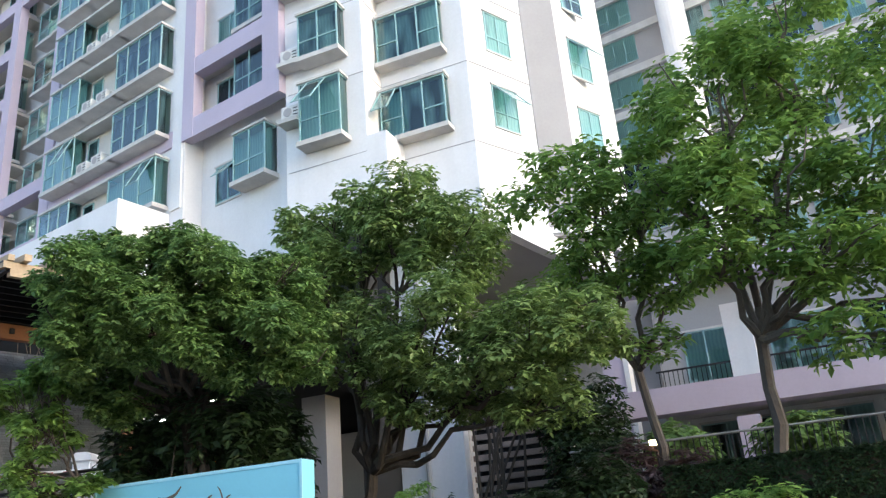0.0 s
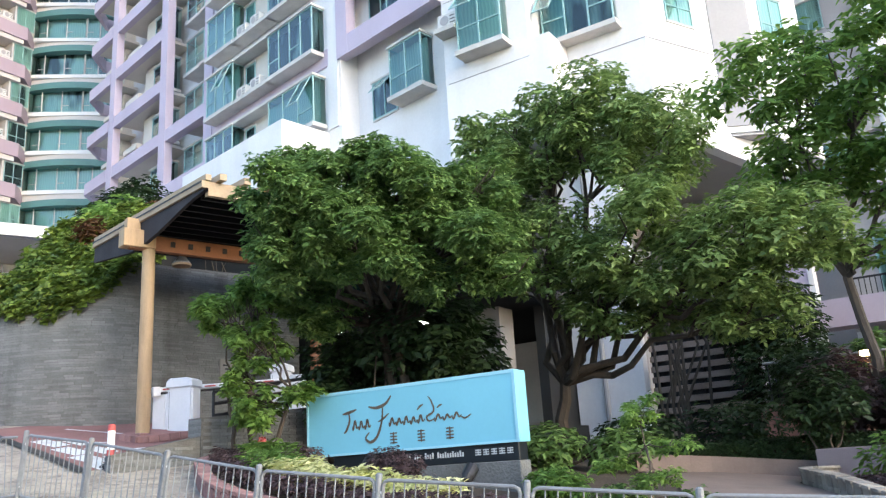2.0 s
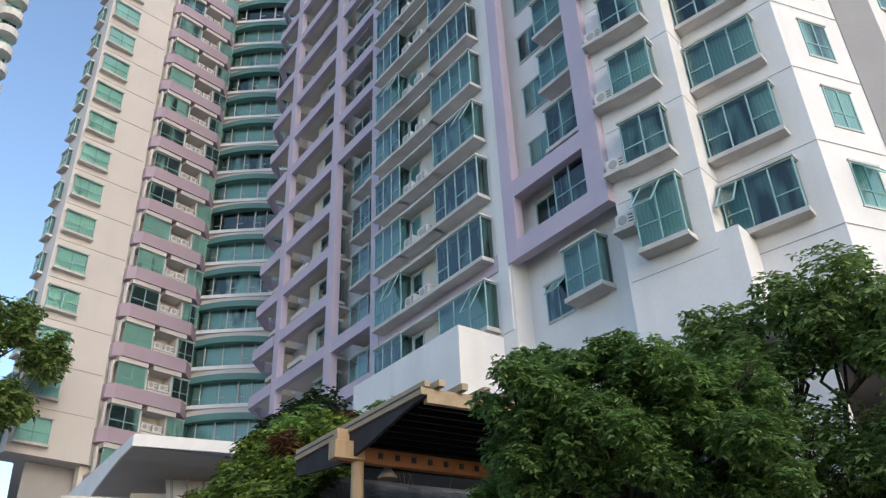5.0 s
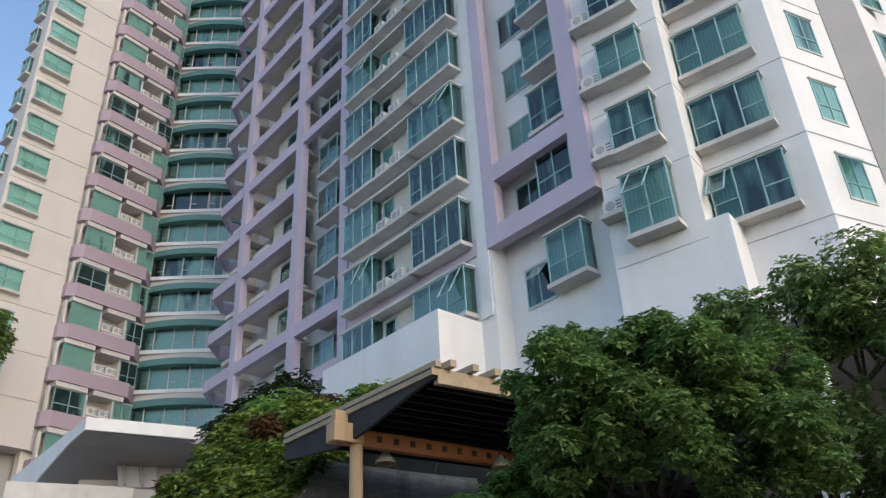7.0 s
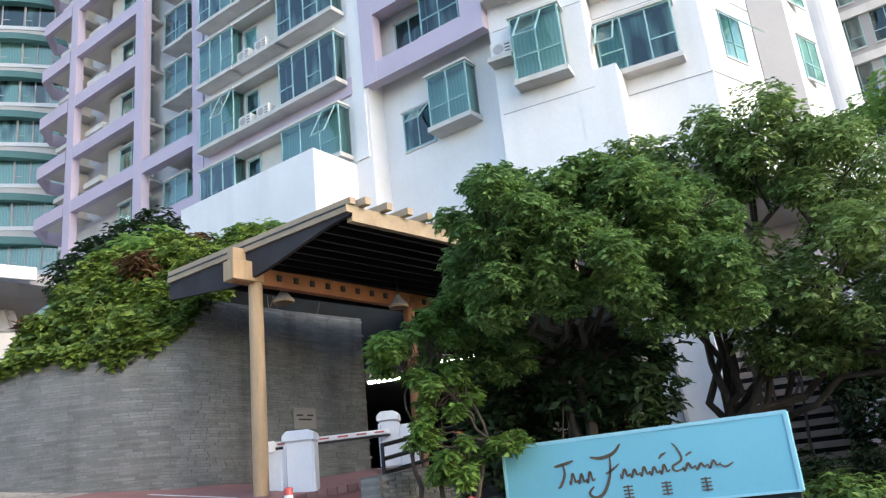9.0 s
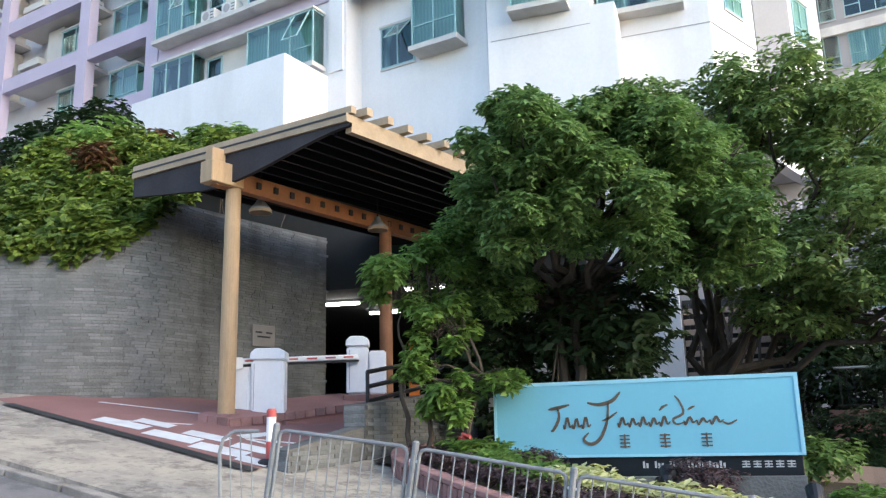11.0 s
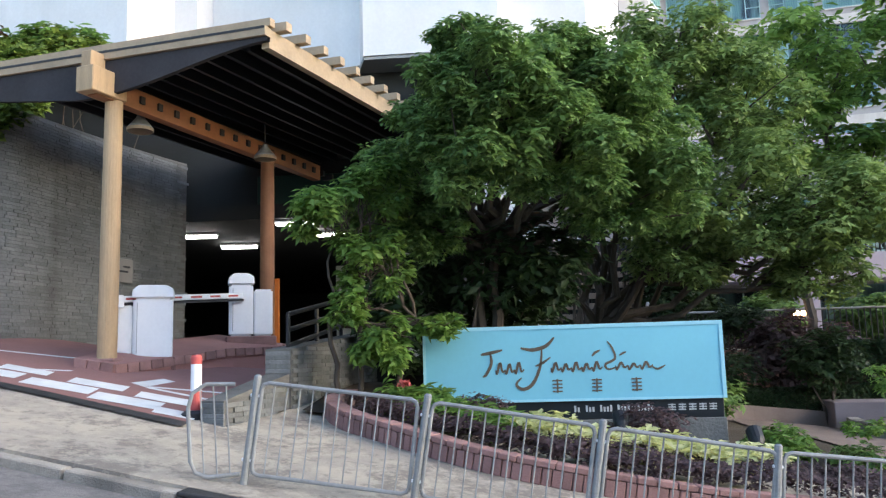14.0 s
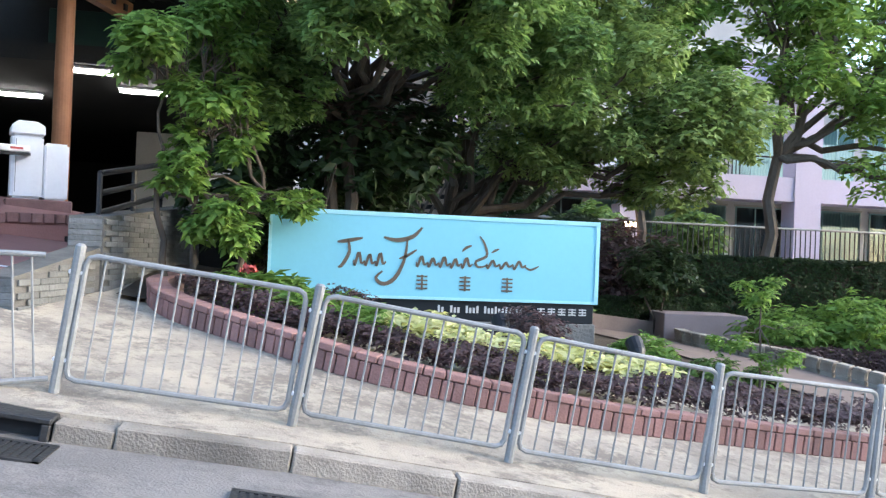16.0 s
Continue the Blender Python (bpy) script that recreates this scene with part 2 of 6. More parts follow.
BLACKRAIL = mat("black painted rail", (0.02, 0.02, 0.022), 0.45, 0.1, 4, 30, 0.05)
BARK = mat("bark", (0.075, 0.058, 0.044), 0.9, 0.3, 5, 30, 0.6, stretch=(1, 1, 0.3))
PALEBARK = mat("pale bark", (0.13, 0.105, 0.085), 0.9, 0.3, 4, 30, 0.5, stretch=(1, 1, 0.3))
LEAF_A = leaf_mat("glossy green leaves", (0.042, 0.1, 0.025), (0.26, 0.4, 0.12), through=0.45)
LEAF_B = leaf_mat("olive green leaves", (0.062, 0.12, 0.03), (0.34, 0.46, 0.15), through=0.45)
LEAF_C = leaf_mat("bright green leaves", (0.07, 0.15, 0.03), (0.3, 0.46, 0.11), through=0.55)
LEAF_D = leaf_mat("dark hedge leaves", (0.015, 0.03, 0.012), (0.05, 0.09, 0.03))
LEAF_Y = leaf_mat("yellow variegated leaves", (0.46, 0.48, 0.14), (0.82, 0.8, 0.45))
LEAF_P = leaf_mat("purple brown leaves", (0.045, 0.03, 0.03), (0.17, 0.11, 0.11))
LEAF_V = leaf_mat("creeper leaves", (0.025, 0.065, 0.015), (0.26, 0.34, 0.06))
LEAF_R = leaf_mat("red brown leaves", (0.06, 0.025, 0.015), (0.2, 0.1, 0.04))
SLATWOOD = mat("faded timber slat", (0.34, 0.26, 0.21), 0.8, 0.2, 2, 20, 0.2)
PINKSTONE = mat("pinkish granite", (0.27, 0.215, 0.215), 0.7, 0.12, 3, 50, 0.15, stain=0.25, stain_color=(0.2, 0.17, 0.17))
PATHMAT = mat("brown path tiles", (0.2, 0.15, 0.125), 0.85, 0.15, 2, 30, 0.2)
# near black: the hall's shade is put into this colour
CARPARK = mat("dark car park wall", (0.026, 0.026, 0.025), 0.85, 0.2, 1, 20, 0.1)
TUBE = glow("fluorescent tube", (1.0, 0.98, 0.93), 6.0)
LAMPGLOW = glow("warm lamp glass", (1.0, 0.62, 0.28), 7.0)
ORANGE = mat("orange board", (0.75, 0.2, 0.03), 0.6, 0.05)
GREENSIGN = mat("dark green board", (0.01, 0.04, 0.03), 0.5, 0.1)


# ---- mesh helpers ----
def part(name, bm, material, parent=None, label=""):
    me = bpy.data.meshes.new(name)
    bm.to_mesh(me)
    bm.free()
    return link(name, me, material, parent, label)


def link(name, me, material=None, parent=None, label=""):
    if material and not me.materials:
        me.materials.append(material)
    ob = new(name, me)
    if parent:
        ob.parent = parent
    if label:
        ob["label"] = label
    return ob


def empty(name, m=None, label="", category="", group="", kind=""):
    ob = new(name)
    if m:
        ob.matrix_basis = m
    return tagged(ob, label, category, group, kind)


def box(bm, x0, y0, z0, x1, y1, z1, m=None):
    vs = [bm.verts.new((m @ Vector(p)) if m else p) for p in ((x0, y0, z0), (x1, y0, z0), (x1, y1, z0), (x0, y1, z0), (x0, y0, z1), (x1, y0, z1), (x1, y1, z1), (x0, y1, z1))]
    for f in ((3, 2, 1, 0), (4, 5, 6, 7), (0, 1, 5, 4), (1, 2, 6, 5), (2, 3, 7, 6), (3, 0, 4, 7)):
        bm.faces.new([vs[i] for i in f])
    return bm


def boxes(*rows):
    bm = bmesh.new()
    for r in rows:
        box(bm, *r)
    return bm


def keep(bm, name):
    me = bpy.data.meshes.new(name)
    bm.to_mesh(me)
    bm.free()
    return me


def bevelled(bm, width=0.01, segments=1):
    bmesh.ops.bevel(bm, geom=list(bm.edges), offset=width, segments=segments, affect="EDGES", clamp_overlap=True)
    return bm


def prism(pts, z0, z1, bm=None):
    """Upright prism over a plan outline; z0 and z1 may be one height or one for each corner."""
    bm = bm or bmesh.new()
    n = len(pts)
    lo = z0 if hasattr(z0, "__len__") else [z0] * n
    hi = z1 if hasattr(z1, "__len__") else [z1] * n
    a = [bm.verts.new((p[0], p[1], z)) for p, z in zip(pts, lo)]
    b = [bm.verts.new((p[0], p[1], z)) for p, z in zip(pts, hi)]
    bm.faces.new(a[::-1])
    bm.faces.new(b)
    for i in range(n):
        j = (i + 1) % n
        bm.faces.new((a[i], a[j], b[j], b[i]))
    bmesh.ops.recalc_face_normals(bm, faces=list(bm.faces))
    return bm


def tube(bm, path, radii, sides=8):
    """A tapered tube along a line of points."""
    path = [Vector(p) for p in path]
    if not hasattr(radii, "__len__"):
        radii = [radii] * len(path)
    rings = []
    for i, p in enumerate(path):
        d = (path[min(i + 1, len(path) - 1)] - path[max(i - 1, 0)]).normalized()
        side = d.cross(Vector((0.31, 0.93, 0.17))).normalized()
        up = side.cross(d)
        rings.append([bm.verts.new(p + radii[i] * (side * math.cos(a) + up * math.sin(a))) for a in (2 * math.pi * k / sides for k in range(sides))])
    for r, s in zip(rings, rings[1:]):
        for k in range(sides):
            bm.faces.new((r[k], r[(k + 1) % sides], s[(k + 1) % sides], s[k]))
    bm.faces.new(rings[0][::-1])
    bm.faces.new(rings[-1])
    return bm


def lathe(bm, profile, centre=(0, 0, 0), sides=20):
    c = Vector(centre)
    rings = [[bm.verts.new(c + Vector((r * math.cos(a), r * math.sin(a), z))) for a in (2 * math.pi * k / sides for k in range(sides))] for r, z in profile]
    for r, s in zip(rings, rings[1:]):
        for k in range(sides):
            bm.faces.new((r[k], r[(k + 1) % sides], s[(k + 1) % sides], s[k]))
    bm.faces.new(rings[0][::-1])
    bm.faces.new(rings[-1])
    return bm


# heights of the sloping street, along x at the kerb, rising gently towards the buildings
HX = [-60, -30, -16, -9.06, -7.57, -6.06, -4.57, -2.87, -1.2, 0.2, 1.5, 4, 8, 20, 60]
HZ = [6, 2.9, 0.82, -0.3, -0.5, -0.75, -1.0, -1.21, -1.4, -1.55, -1.66, -1.9, -2.2, -2.8, -4]


def height(x, y):
    return float(np.interp(x, HX, HZ)) + 0.095 * max(0.0, min(y, 14.0) - 7.6)


def kerb_y(x):
    return float(np.interp(x, [-60, -30, -11, -9, -5, -3, 0, 3, 8, 60], [14, 10.5, 7.4, 7.0, 6.98, 7.2, 7.75, 8.5, 10, 25]))


def fence_y(x):
    return kerb_y(x) + 0.6


def leaves(name, points, normals, size, material, parent, label="", seed=1, spread=0.9, per=1, ratio=0.45):
    """Many small folded leaves: each a diamond of two triangles, at the points, facing more or less along the normals."""
    rng = np.random.default_rng(seed)
    p = np.repeat(np.asarray(points, float), per, 0)
    n = np.repeat(np.asarray(normals, float), per, 0)
    k = len(p)
    n = n + rng.normal(0, spread, (k, 3)) * 0.7
    n /= np.linalg.norm(n, axis=1)[:, None] + 1e-9
    t = rng.normal(0, 1, (k, 3))
    t[:, 2] -= 0.6
    if per > 1:
        turn = np.tile(np.arange(per) * (2 * math.pi / per), k // per) + np.repeat(rng.uniform(0, 6.3, k // per), per) + rng.normal(0, 0.25, k)
        t = np.stack([np.cos(turn), np.sin(turn), rng.normal(-0.45, 0.3, k)], 1)
        n = np.repeat(np.asarray(normals, float), per, 0) * 0.6 + rng.normal(0, 0.3, (k, 3)) + np.array((0, 0, 0.7))
        n /= np.linalg.norm(n, axis=1)[:, None] + 1e-9
    t -= n * (t * n).sum(1)[:, None]
    t /= np.linalg.norm(t, axis=1)[:, None] + 1e-9
    b = np.cross(n, t)
    s = size * rng.uniform(0.6, 1.35, k)[:, None]
    p = p + rng.normal(0, size * 0.18, (k, 3))
    v = np.stack([p, p + t * s * 0.5 + b * s * ratio * 0.5 + n * s * 0.07, p + t * s - n * s * 0.1, p + t * s * 0.5 - b * s * ratio * 0.5 + n * s * 0.07], 1).reshape(-1, 3)
    i = np.arange(k)[:, None] * 4
    f = np.concatenate([i + [[0, 1, 2]], i + [[0, 2, 3]]], 0)
    me = bpy.data.meshes.new(name)
    me.vertices.add(len(v))
    me.vertices.foreach_set("co", v.ravel())
    me.loops.add(len(f) * 3)
    me.polygons.add(len(f))
    me.polygons.foreach_set("loop_start", np.arange(len(f)) * 3)
    me.loops.foreach_set("vertex_index", f.ravel())
    me.update(calc_edges=True)
    return link(name, me, material, parent, label)


def lobes_points(lobes, n, seed, inner=0.35, lumps=0.3):
    """Points on the uneven shells of a few overlapping ellipsoids, gathered in clumps, with outward normals."""
    rng = np.random.default_rng(seed)
    area = np.array([l[3] * l[4] + l[3] * l[5] + l[4] * l[5] for l in lobes])
    which = rng.choice(len(lobes), n, p=area / area.sum())
    L = np.array(lobes)[which]
    d = rng.normal(0, 1, (n, 3))
    d /= np.linalg.norm(d, axis=1)[:, None]
    clump = rng.normal(0, 1, (90, 3))
    clump /= np.linalg.norm(clump, axis=1)[:, None]
    near = (d @ clump.T).max(1)
    near_i = (d @ clump.T).argmax(1)
    bump = 0.78 + lumps * (near - 0.86) / 0.14 * 0.6 + 0.16 * np.sin(near_i * 12.9898)
    r = np.where(rng.random(n) < inner, rng.uniform(0.35, 0.9, n), rng.uniform(0.9, 1.05, n)) * np.clip(bump, 0.55, 1.12)
    r = np.where(rng.random(n) < 0.05, r * rng.uniform(1.05, 1.35, n), r)
    p = L[:, :3] + d * L[:, 3:] * r[:, None]
    nn = d / L[:, 3:]
    nn /= np.linalg.norm(nn, axis=1)[:, None]
    nn[:, 2] += 0.45
    return p, nn


def branch(bm, start, end, r0, r1, rng, bend=0.12, steps=5):
    s, e = Vector(start), Vector(end)
    ln = (e - s).length
    pts = [s.lerp(e, k / steps) + (Vector(rng.normal(0, bend * ln * 0.35, 3)) if 0 < k < steps else Vector()) for k in range(steps + 1)]
    tube(bm, pts, [r0 + (r1 - r0) * k / steps for k in range(steps + 1)], 7)
    return pts


def sprays(lobes, seed, count):
    """Breaks each lobe of a crown into smaller clumps with gaps between them."""
    rng = np.random.default_rng(seed + 500)
    out = []
    for l in lobes:
        for k in range(count):
            u, a = 1 - 2 * (k + 0.5) / count, k * 2.4 + rng.uniform(-0.4, 0.4)
            d = np.array((math.sqrt(1 - u * u) * math.cos(a), math.sqrt(1 - u * u) * math.sin(a), u))
            c = np.array(l[:3]) + d * np.array(l[3:]) * rng.uniform(0.55, 0.78)
            f = rng.uniform(0.26, 0.46)
            out.append((*c, l[3] * f, l[4] * f, l[5] * f * 0.85))
    return out


def tree(base, fork, lobes, n, size, leaf, bark, label, seed, r0=0.16, per=1, inner=0.35, trunks=1, bare=0.0, clumps=11):
    rng = np.random.default_rng(seed)
    ob = empty("tree", pose(*base), label, "tree")
    inv = Vector(base)
    bm = bmesh.new()
    for k in range(trunks):
        off = Vector((rng.normal(0, 0.25), rng.normal(0, 0.2), 0)) if k else Vector()
        f = Vector(fork) - inv + off * 2.0
        branch(bm, off - Vector((0, 0, 0.15)), f, r0, r0 * 0.7, rng, 0.045)
        for l in lobes:
            c = Vector(l[:3]) - inv
            mid = f.lerp(c, 0.7)
            branch(bm, f, mid, r0 * 0.55, r0 * 0.3, rng)
            for _ in range(5):
                d = Vector(rng.normal(0, 1, 3)).normalized()
                branch(bm, mid, c + Vector((d.x * l[3], d.y * l[4], abs(d.z) * l[5] * 0.8)) * (0.8 + bare), r0 * 0.26, r0 * 0.07, rng, 0.2, 4)
    part("trunk", bm, bark, ob)
    p, nn = lobes_points(sprays(lobes, seed, clumps), n, seed, inner)
    leaves("crown", p - np.array(base), nn, size, leaf, ob, seed=seed, per=per)
    return ob


def bush(name, lobes, n, size, leaf, label, category="bush", seed=3, per=1, inner=0.25, stems=True, ratio=0.45, kind=""):
    c = lobes[0]
    gz = height(c[0], c[1])
    ob = empty(name, pose(c[0], c[1], gz), label, category, kind=kind)
    p, nn = lobes_points(lobes, n, seed, inner)
    p[:, 2] = np.maximum(p[:, 2], [height(a, b) + 0.03 for a, b in p[:, :2]])
    leaves("foliage", p - np.array((c[0], c[1], gz)), nn, size, leaf, ob, seed=seed, per=per, ratio=ratio)
    if stems:
        rng = np.random.default_rng(seed)
        for l in lobes:
            for _ in range(3):
                e = Vector((l[0] - c[0] + rng.normal(0, l[3] * 0.4), l[1] - c[1] + rng.normal(0, l[4] * 0.4), l[2] - gz + l[5] * 0.3))
                bm = bmesh.new()
                branch(bm, (rng.normal(0, 0.08), rng.normal(0, 0.08), -0.05), e, 0.025, 0.008, rng, 0.15, 4)
                part("stem", bm, BARK, ob)
    return ob


# ---- ground ----
def sheet(xs, ys, zf):
    bm = bmesh.new()
    rows = [[bm.verts.new((x, y, zf(x, y))) for x in xs] for y in ys]
    for r, s in zip(rows, rows[1:]):
        for i in range(len(xs) - 1):
            bm.faces.new((r[i], r[i + 1], s[i + 1], s[i]))
    return bm


gx = [-900, -300, -120] + [-60 + 2 * i for i in range(15)] + [-30 + 0.5 * i for i in range(81)] + [12 + 4 * i for i in range(13)] + [120, 300, 900]
gy = [-900, -200, -60, -30, -15, -8, -4, 0, 3, 5, 6, 7, 8, 9, 10, 11, 12, 13, 14, 18, 24, 30, 45, 80, 200, 900]
tagged(part("ground", sheet(gx, gy, lambda x, y: height(x, y) - 0.14), ASPHALT), "worn grey asphalt road on a steep slope", "road", kind="structure")

px_ = [-45 + 0.5 * i for i in range(131)]
bm = bmesh.new()
rows = [[bm.verts.new((x, kerb_y(x) + 0.15 + (13.9 - kerb_y(x)) * k / 12, height(x, kerb_y(x) + 0.15 + (13.9 - kerb_y(x)) * k / 12))) for x in px_] for k in range(13)]
rows.insert(0, [bm.verts.new((x, kerb_y(x) + 0.13, height(x, 7) - 0.3)) for x in px_])
for r, s in zip(rows, rows[1:]):
    for i in range(len(px_) - 1):
        bm.faces.new((r[i], r[i + 1], s[i + 1], s[i]))
tagged(part("pavement", bm, PAVE), "stained concrete pavement behind the kerb", "pavement", kind="structure")
tagged(part("garden_ground", sheet([-9.4 + 0.6 * i for i in range(50)], [11 + 0.5 * k for k in range(40)], lambda x, y: height(x, y) + 0.05), SOIL), "dark garden soil under the trees and shrubs", "soil", kind="structure")

kerb = empty("kerb", None, "grey granite kerb stones along the road", "kerb", kind="structure")
kb = bevelled(boxes((-0.5, 0, -0.3, 0.5, 0.17, 0)), 0.012)
km = bpy.data.meshes.new("kerb_stone")
kb.to_mesh(km)
kb.free()
for i in range(44):
    x = -22.0 + i
    a = math.atan2(kerb_y(x + 0.5) - kerb_y(x - 0.5), 1)
    s = math.atan2(height(x + 0.5, 7) - height(x - 0.5, 7), 1)
    o = link("kerb_stone", km, KERB, kerb)
    drop = 0.05 if x < -9.5 else 0.02
    o.matrix_basis = Matrix.Translation((x, kerb_y(x), height(x, 7) + 0.012 - drop)) @ pose(0, 0, 0, 0, 0, math.degrees(a)) @ pose(0, 0, 0, 0, -math.degrees(s), 0)
    if x == -9:
        o.matrix_basis = o.matrix_basis @ Matrix.Translation((0, 0, -0.16))

gully = empty("road_gully", pose(-9.0, 6.98, height(-9.0, 7) - 0.04, 0, 9.5, 0), "dark cast iron kerb drain inlet with a grating", "drain")
part("inlet_hood", bevelled(boxes((-0.36, 0.0, 0.0, 0.16, 0.24, 0.035), (-0.36, 0.18, -0.13, 0.16, 0.24, 0.0), (-0.36, 0.0, -0.13, -0.31, 0.18, 0.0), (0.11, 0.0, -0.13, 0.16, 0.18, 0.0)), 0.008), STEELGRATE, gully)
for u0, u1 in ((-0.5, -0.37), (0.17, 0.5)):
    part("end_stone", bevelled(boxes((u0, 0.02, -0.2, u1, 0.2, 0.02)), 0.01), KERB, gully)
# dark filler paints the shade inside the inlet
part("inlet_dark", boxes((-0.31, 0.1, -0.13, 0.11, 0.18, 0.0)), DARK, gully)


def grating(x, y, w, d):
    g = empty("drain_grating", pose(x, y, height(x, y) - 0.136, 0, 9.0, 0), "dark iron drain grating set in the road", "drain")
    part("frame", boxes((-w / 2, -d / 2, 0, w / 2, -d / 2 + 0.04, 0.012), (-w / 2, d / 2 - 0.04, 0, w / 2, d / 2, 0.012), (-w / 2, -d / 2, 0, -w / 2 + 0.04, d / 2, 0.012), (w / 2 - 0.04, -d / 2, 0, w / 2, d / 2, 0.012)), STEELGRATE, g)
    n = 12
    for i in range(n):
        u = -w / 2 + 0.06 + (w - 0.12) * i / (n - 1)
        part("bar", boxes((u - 0.012, -d / 2 + 0.04, 0.0, u + 0.012, d / 2 - 0.04, 0.01)), STEELGRATE, g)
    # thin dark sheet paints the shade below the bars
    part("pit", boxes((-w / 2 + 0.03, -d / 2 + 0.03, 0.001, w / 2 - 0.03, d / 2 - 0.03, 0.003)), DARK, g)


grating(-9.05, 6.74, 0.56, 0.36)
grating(-7.5, 6.35, 0.62, 0.3)

# ---- towers ----
Z0, STOREY, FLOORS = 12.45, 3.0, 17
TOP = 66.0
BAYS = {}


def window_meshes(key, w, h, d, cols, transom, slab, room):
    """Meshes of one kind of window: concrete ledges, teal frame, glass, and the room or curtain behind."""
    if key in BAYS:
        return BAYS[key]
    led, fr, gl, ro, hood = [bmesh.new() for _ in range(5)]
    if slab:
        box(led, -0.07, -d - 0.1, -0.17, w + 0.07, 0.02, 0.0)
        box(hood, -0.05, -d - 0.06, h, w + 0.05, 0.02, h + 0.09)
    else:
        box(hood, -0.05, -0.09, h, w + 0.05, 0.0, h + 0.07)
        box(led, -0.03, -0.05, -0.05, w + 0.03, 0.0, 0.0)
    t = 0.05
    fy0, fy1 = -d, -d + t
    for i in range(cols + 1):
        x = (w - t) * i / cols
        box(fr, x, fy0, 0, x + t, fy1, h)
    box(fr, t, fy0 + 0.003, 0, w - t, fy1, t)
    box(fr, t, fy0 + 0.003, h - t, w - t, fy1, h)
    for i in range(cols):
        if transom and (i % 2 == 0 or cols <= 2):
            x0, x1 = (w - t) * i / cols + t, (w - t) * (i + 1) / cols
            box(fr, x0, fy0 + 0.004, h * transom, x1, fy1, h * transom + 0.045)
    if d > 0.2:
        for x in (0, w - t):
            box(fr, x, -d + t + 0.001, 0, x + t, -0.01, t)
            box(fr, x, -d + t + 0.001, h - t, x + t, -0.01, h)
        quads = [((t, -d + 0.025), (w - t, -d + 0.025)), ((0.025, -0.01), (0.025, -d + t)), ((w - 0.025, -d + t), (w - 0.025, -0.01))]
    else:
        quads = [((t, -d + 0.025), (w - t, -d + 0.025))]
    for (xa, ya), (xb, yb) in quads:
        gl.faces.new([gl.verts.new(p) for p in ((xa, ya, t), (xb, yb, t), (xb, yb, h - t), (xa, ya, h - t))])
    dy = -max(d * 0.35, 0.012)
    ro.faces.new([ro.verts.new(p) for p in ((0.03, dy, 0.02), (w - 0.03, dy, 0.02), (w - 0.03, dy, h - 0.02), (0.03, dy, h - 0.02))])
    out = []
    for nm, b, m in (("ledge", led, SLAB), ("frame", fr, TEALFRAME), ("pane", gl, GLASS), ("curtain", ro, room), ("hood", hood, SLAB)):
        me = bpy.data.meshes.new(nm)
        b.to_mesh(me)
        b.free()
        me.materials.append(m)
        out.append(me)
    BAYS[key] = out
    return out


def window(parent, m, w, h, d=0.55, cols=3, transom=0.3, slab=True, opened=None, room=None):
    room = room or ROOM
    led, fr, gl, ro, hd = window_meshes((round(w, 2), round(h, 2), round(d, 2), cols, transom, slab, room.name), w, h, d, cols, transom, slab, room)
    ob = link("bay_window" if slab else "window", led, None, parent)
    ob.matrix_basis = m
    for nm, me in (("frame", fr), ("pane", gl), ("curtain", ro), ("hood", hd)):
        link(nm, me, None, ob)
    if opened:
        x, ww, ang = opened
        c = link("open_casement", casement_mesh(ww, h * 0.72), TEALFRAME, ob, "open green glass casement")
        c.matrix_basis = pose(x, -d - 0.03, h * 0.97, ang, 0, 0)
    return ob


def casement_mesh(w, h):
    bm = bmesh.new()
    for r in ((0, -0.03, -h, 0.05, 0, 0), (w - 0.05, -0.03, -h, w, 0, 0), (0.05, -0.03, -0.05, w - 0.05, 0, 0), (0.05, -0.03, -h, w - 0.05, 0, -h + 0.05)):
        box(bm, *r)
    n = len(bm.faces)
    bm.faces.new([bm.verts.new(p) for p in ((0.05, -0.015, -h + 0.05), (w - 0.05, -0.015, -h + 0.05), (w - 0.05, -0.015, -0.05), (0.05, -0.015, -0.05))])
    bm.faces.ensure_lookup_table()
    bm.faces[n].material_index = 1
    me = bpy.data.meshes.new("open_casement")
    bm.to_mesh(me)
    bm.free()
    me.materials.append(TEALFRAME)
    me.materials.append(GLASS)
    return me


P0, D2 = Vector((-10.57, 21.5, 0)), Vector((-0.98, 0.195, 0)).normalized()
N2 = Vector((-D2.y, D2.x, 0))
if N2.y > 0:
    N2 = -N2


def on2(u, out=0.0, z=0.0):
    """A point of the long facade: u to its far end, out towards the street."""
    return P0 + D2 * u + N2 * out + Vector((0, 0, z))


def face2(u, out, z):
    """The pose of a window whose left end is at u."""
    m = Matrix((( -D2.x, -N2.x, 0, 0), (-D2.y, -N2.y, 0, 0), (0, 0, 1, 0), (0, 0, 0, 1)))
    return Matrix.Translation(on2(u, out, z)) @ m


def wall2(bm, u0, u1, o0, o1, z0, z1):
    a, b, c, d = on2(u0, o0), on2(u1, o0), on2(u1, o1), on2(u0, o1)
    prism([a.xy, b.xy, c.xy, d.xy], z0, z1, bm)


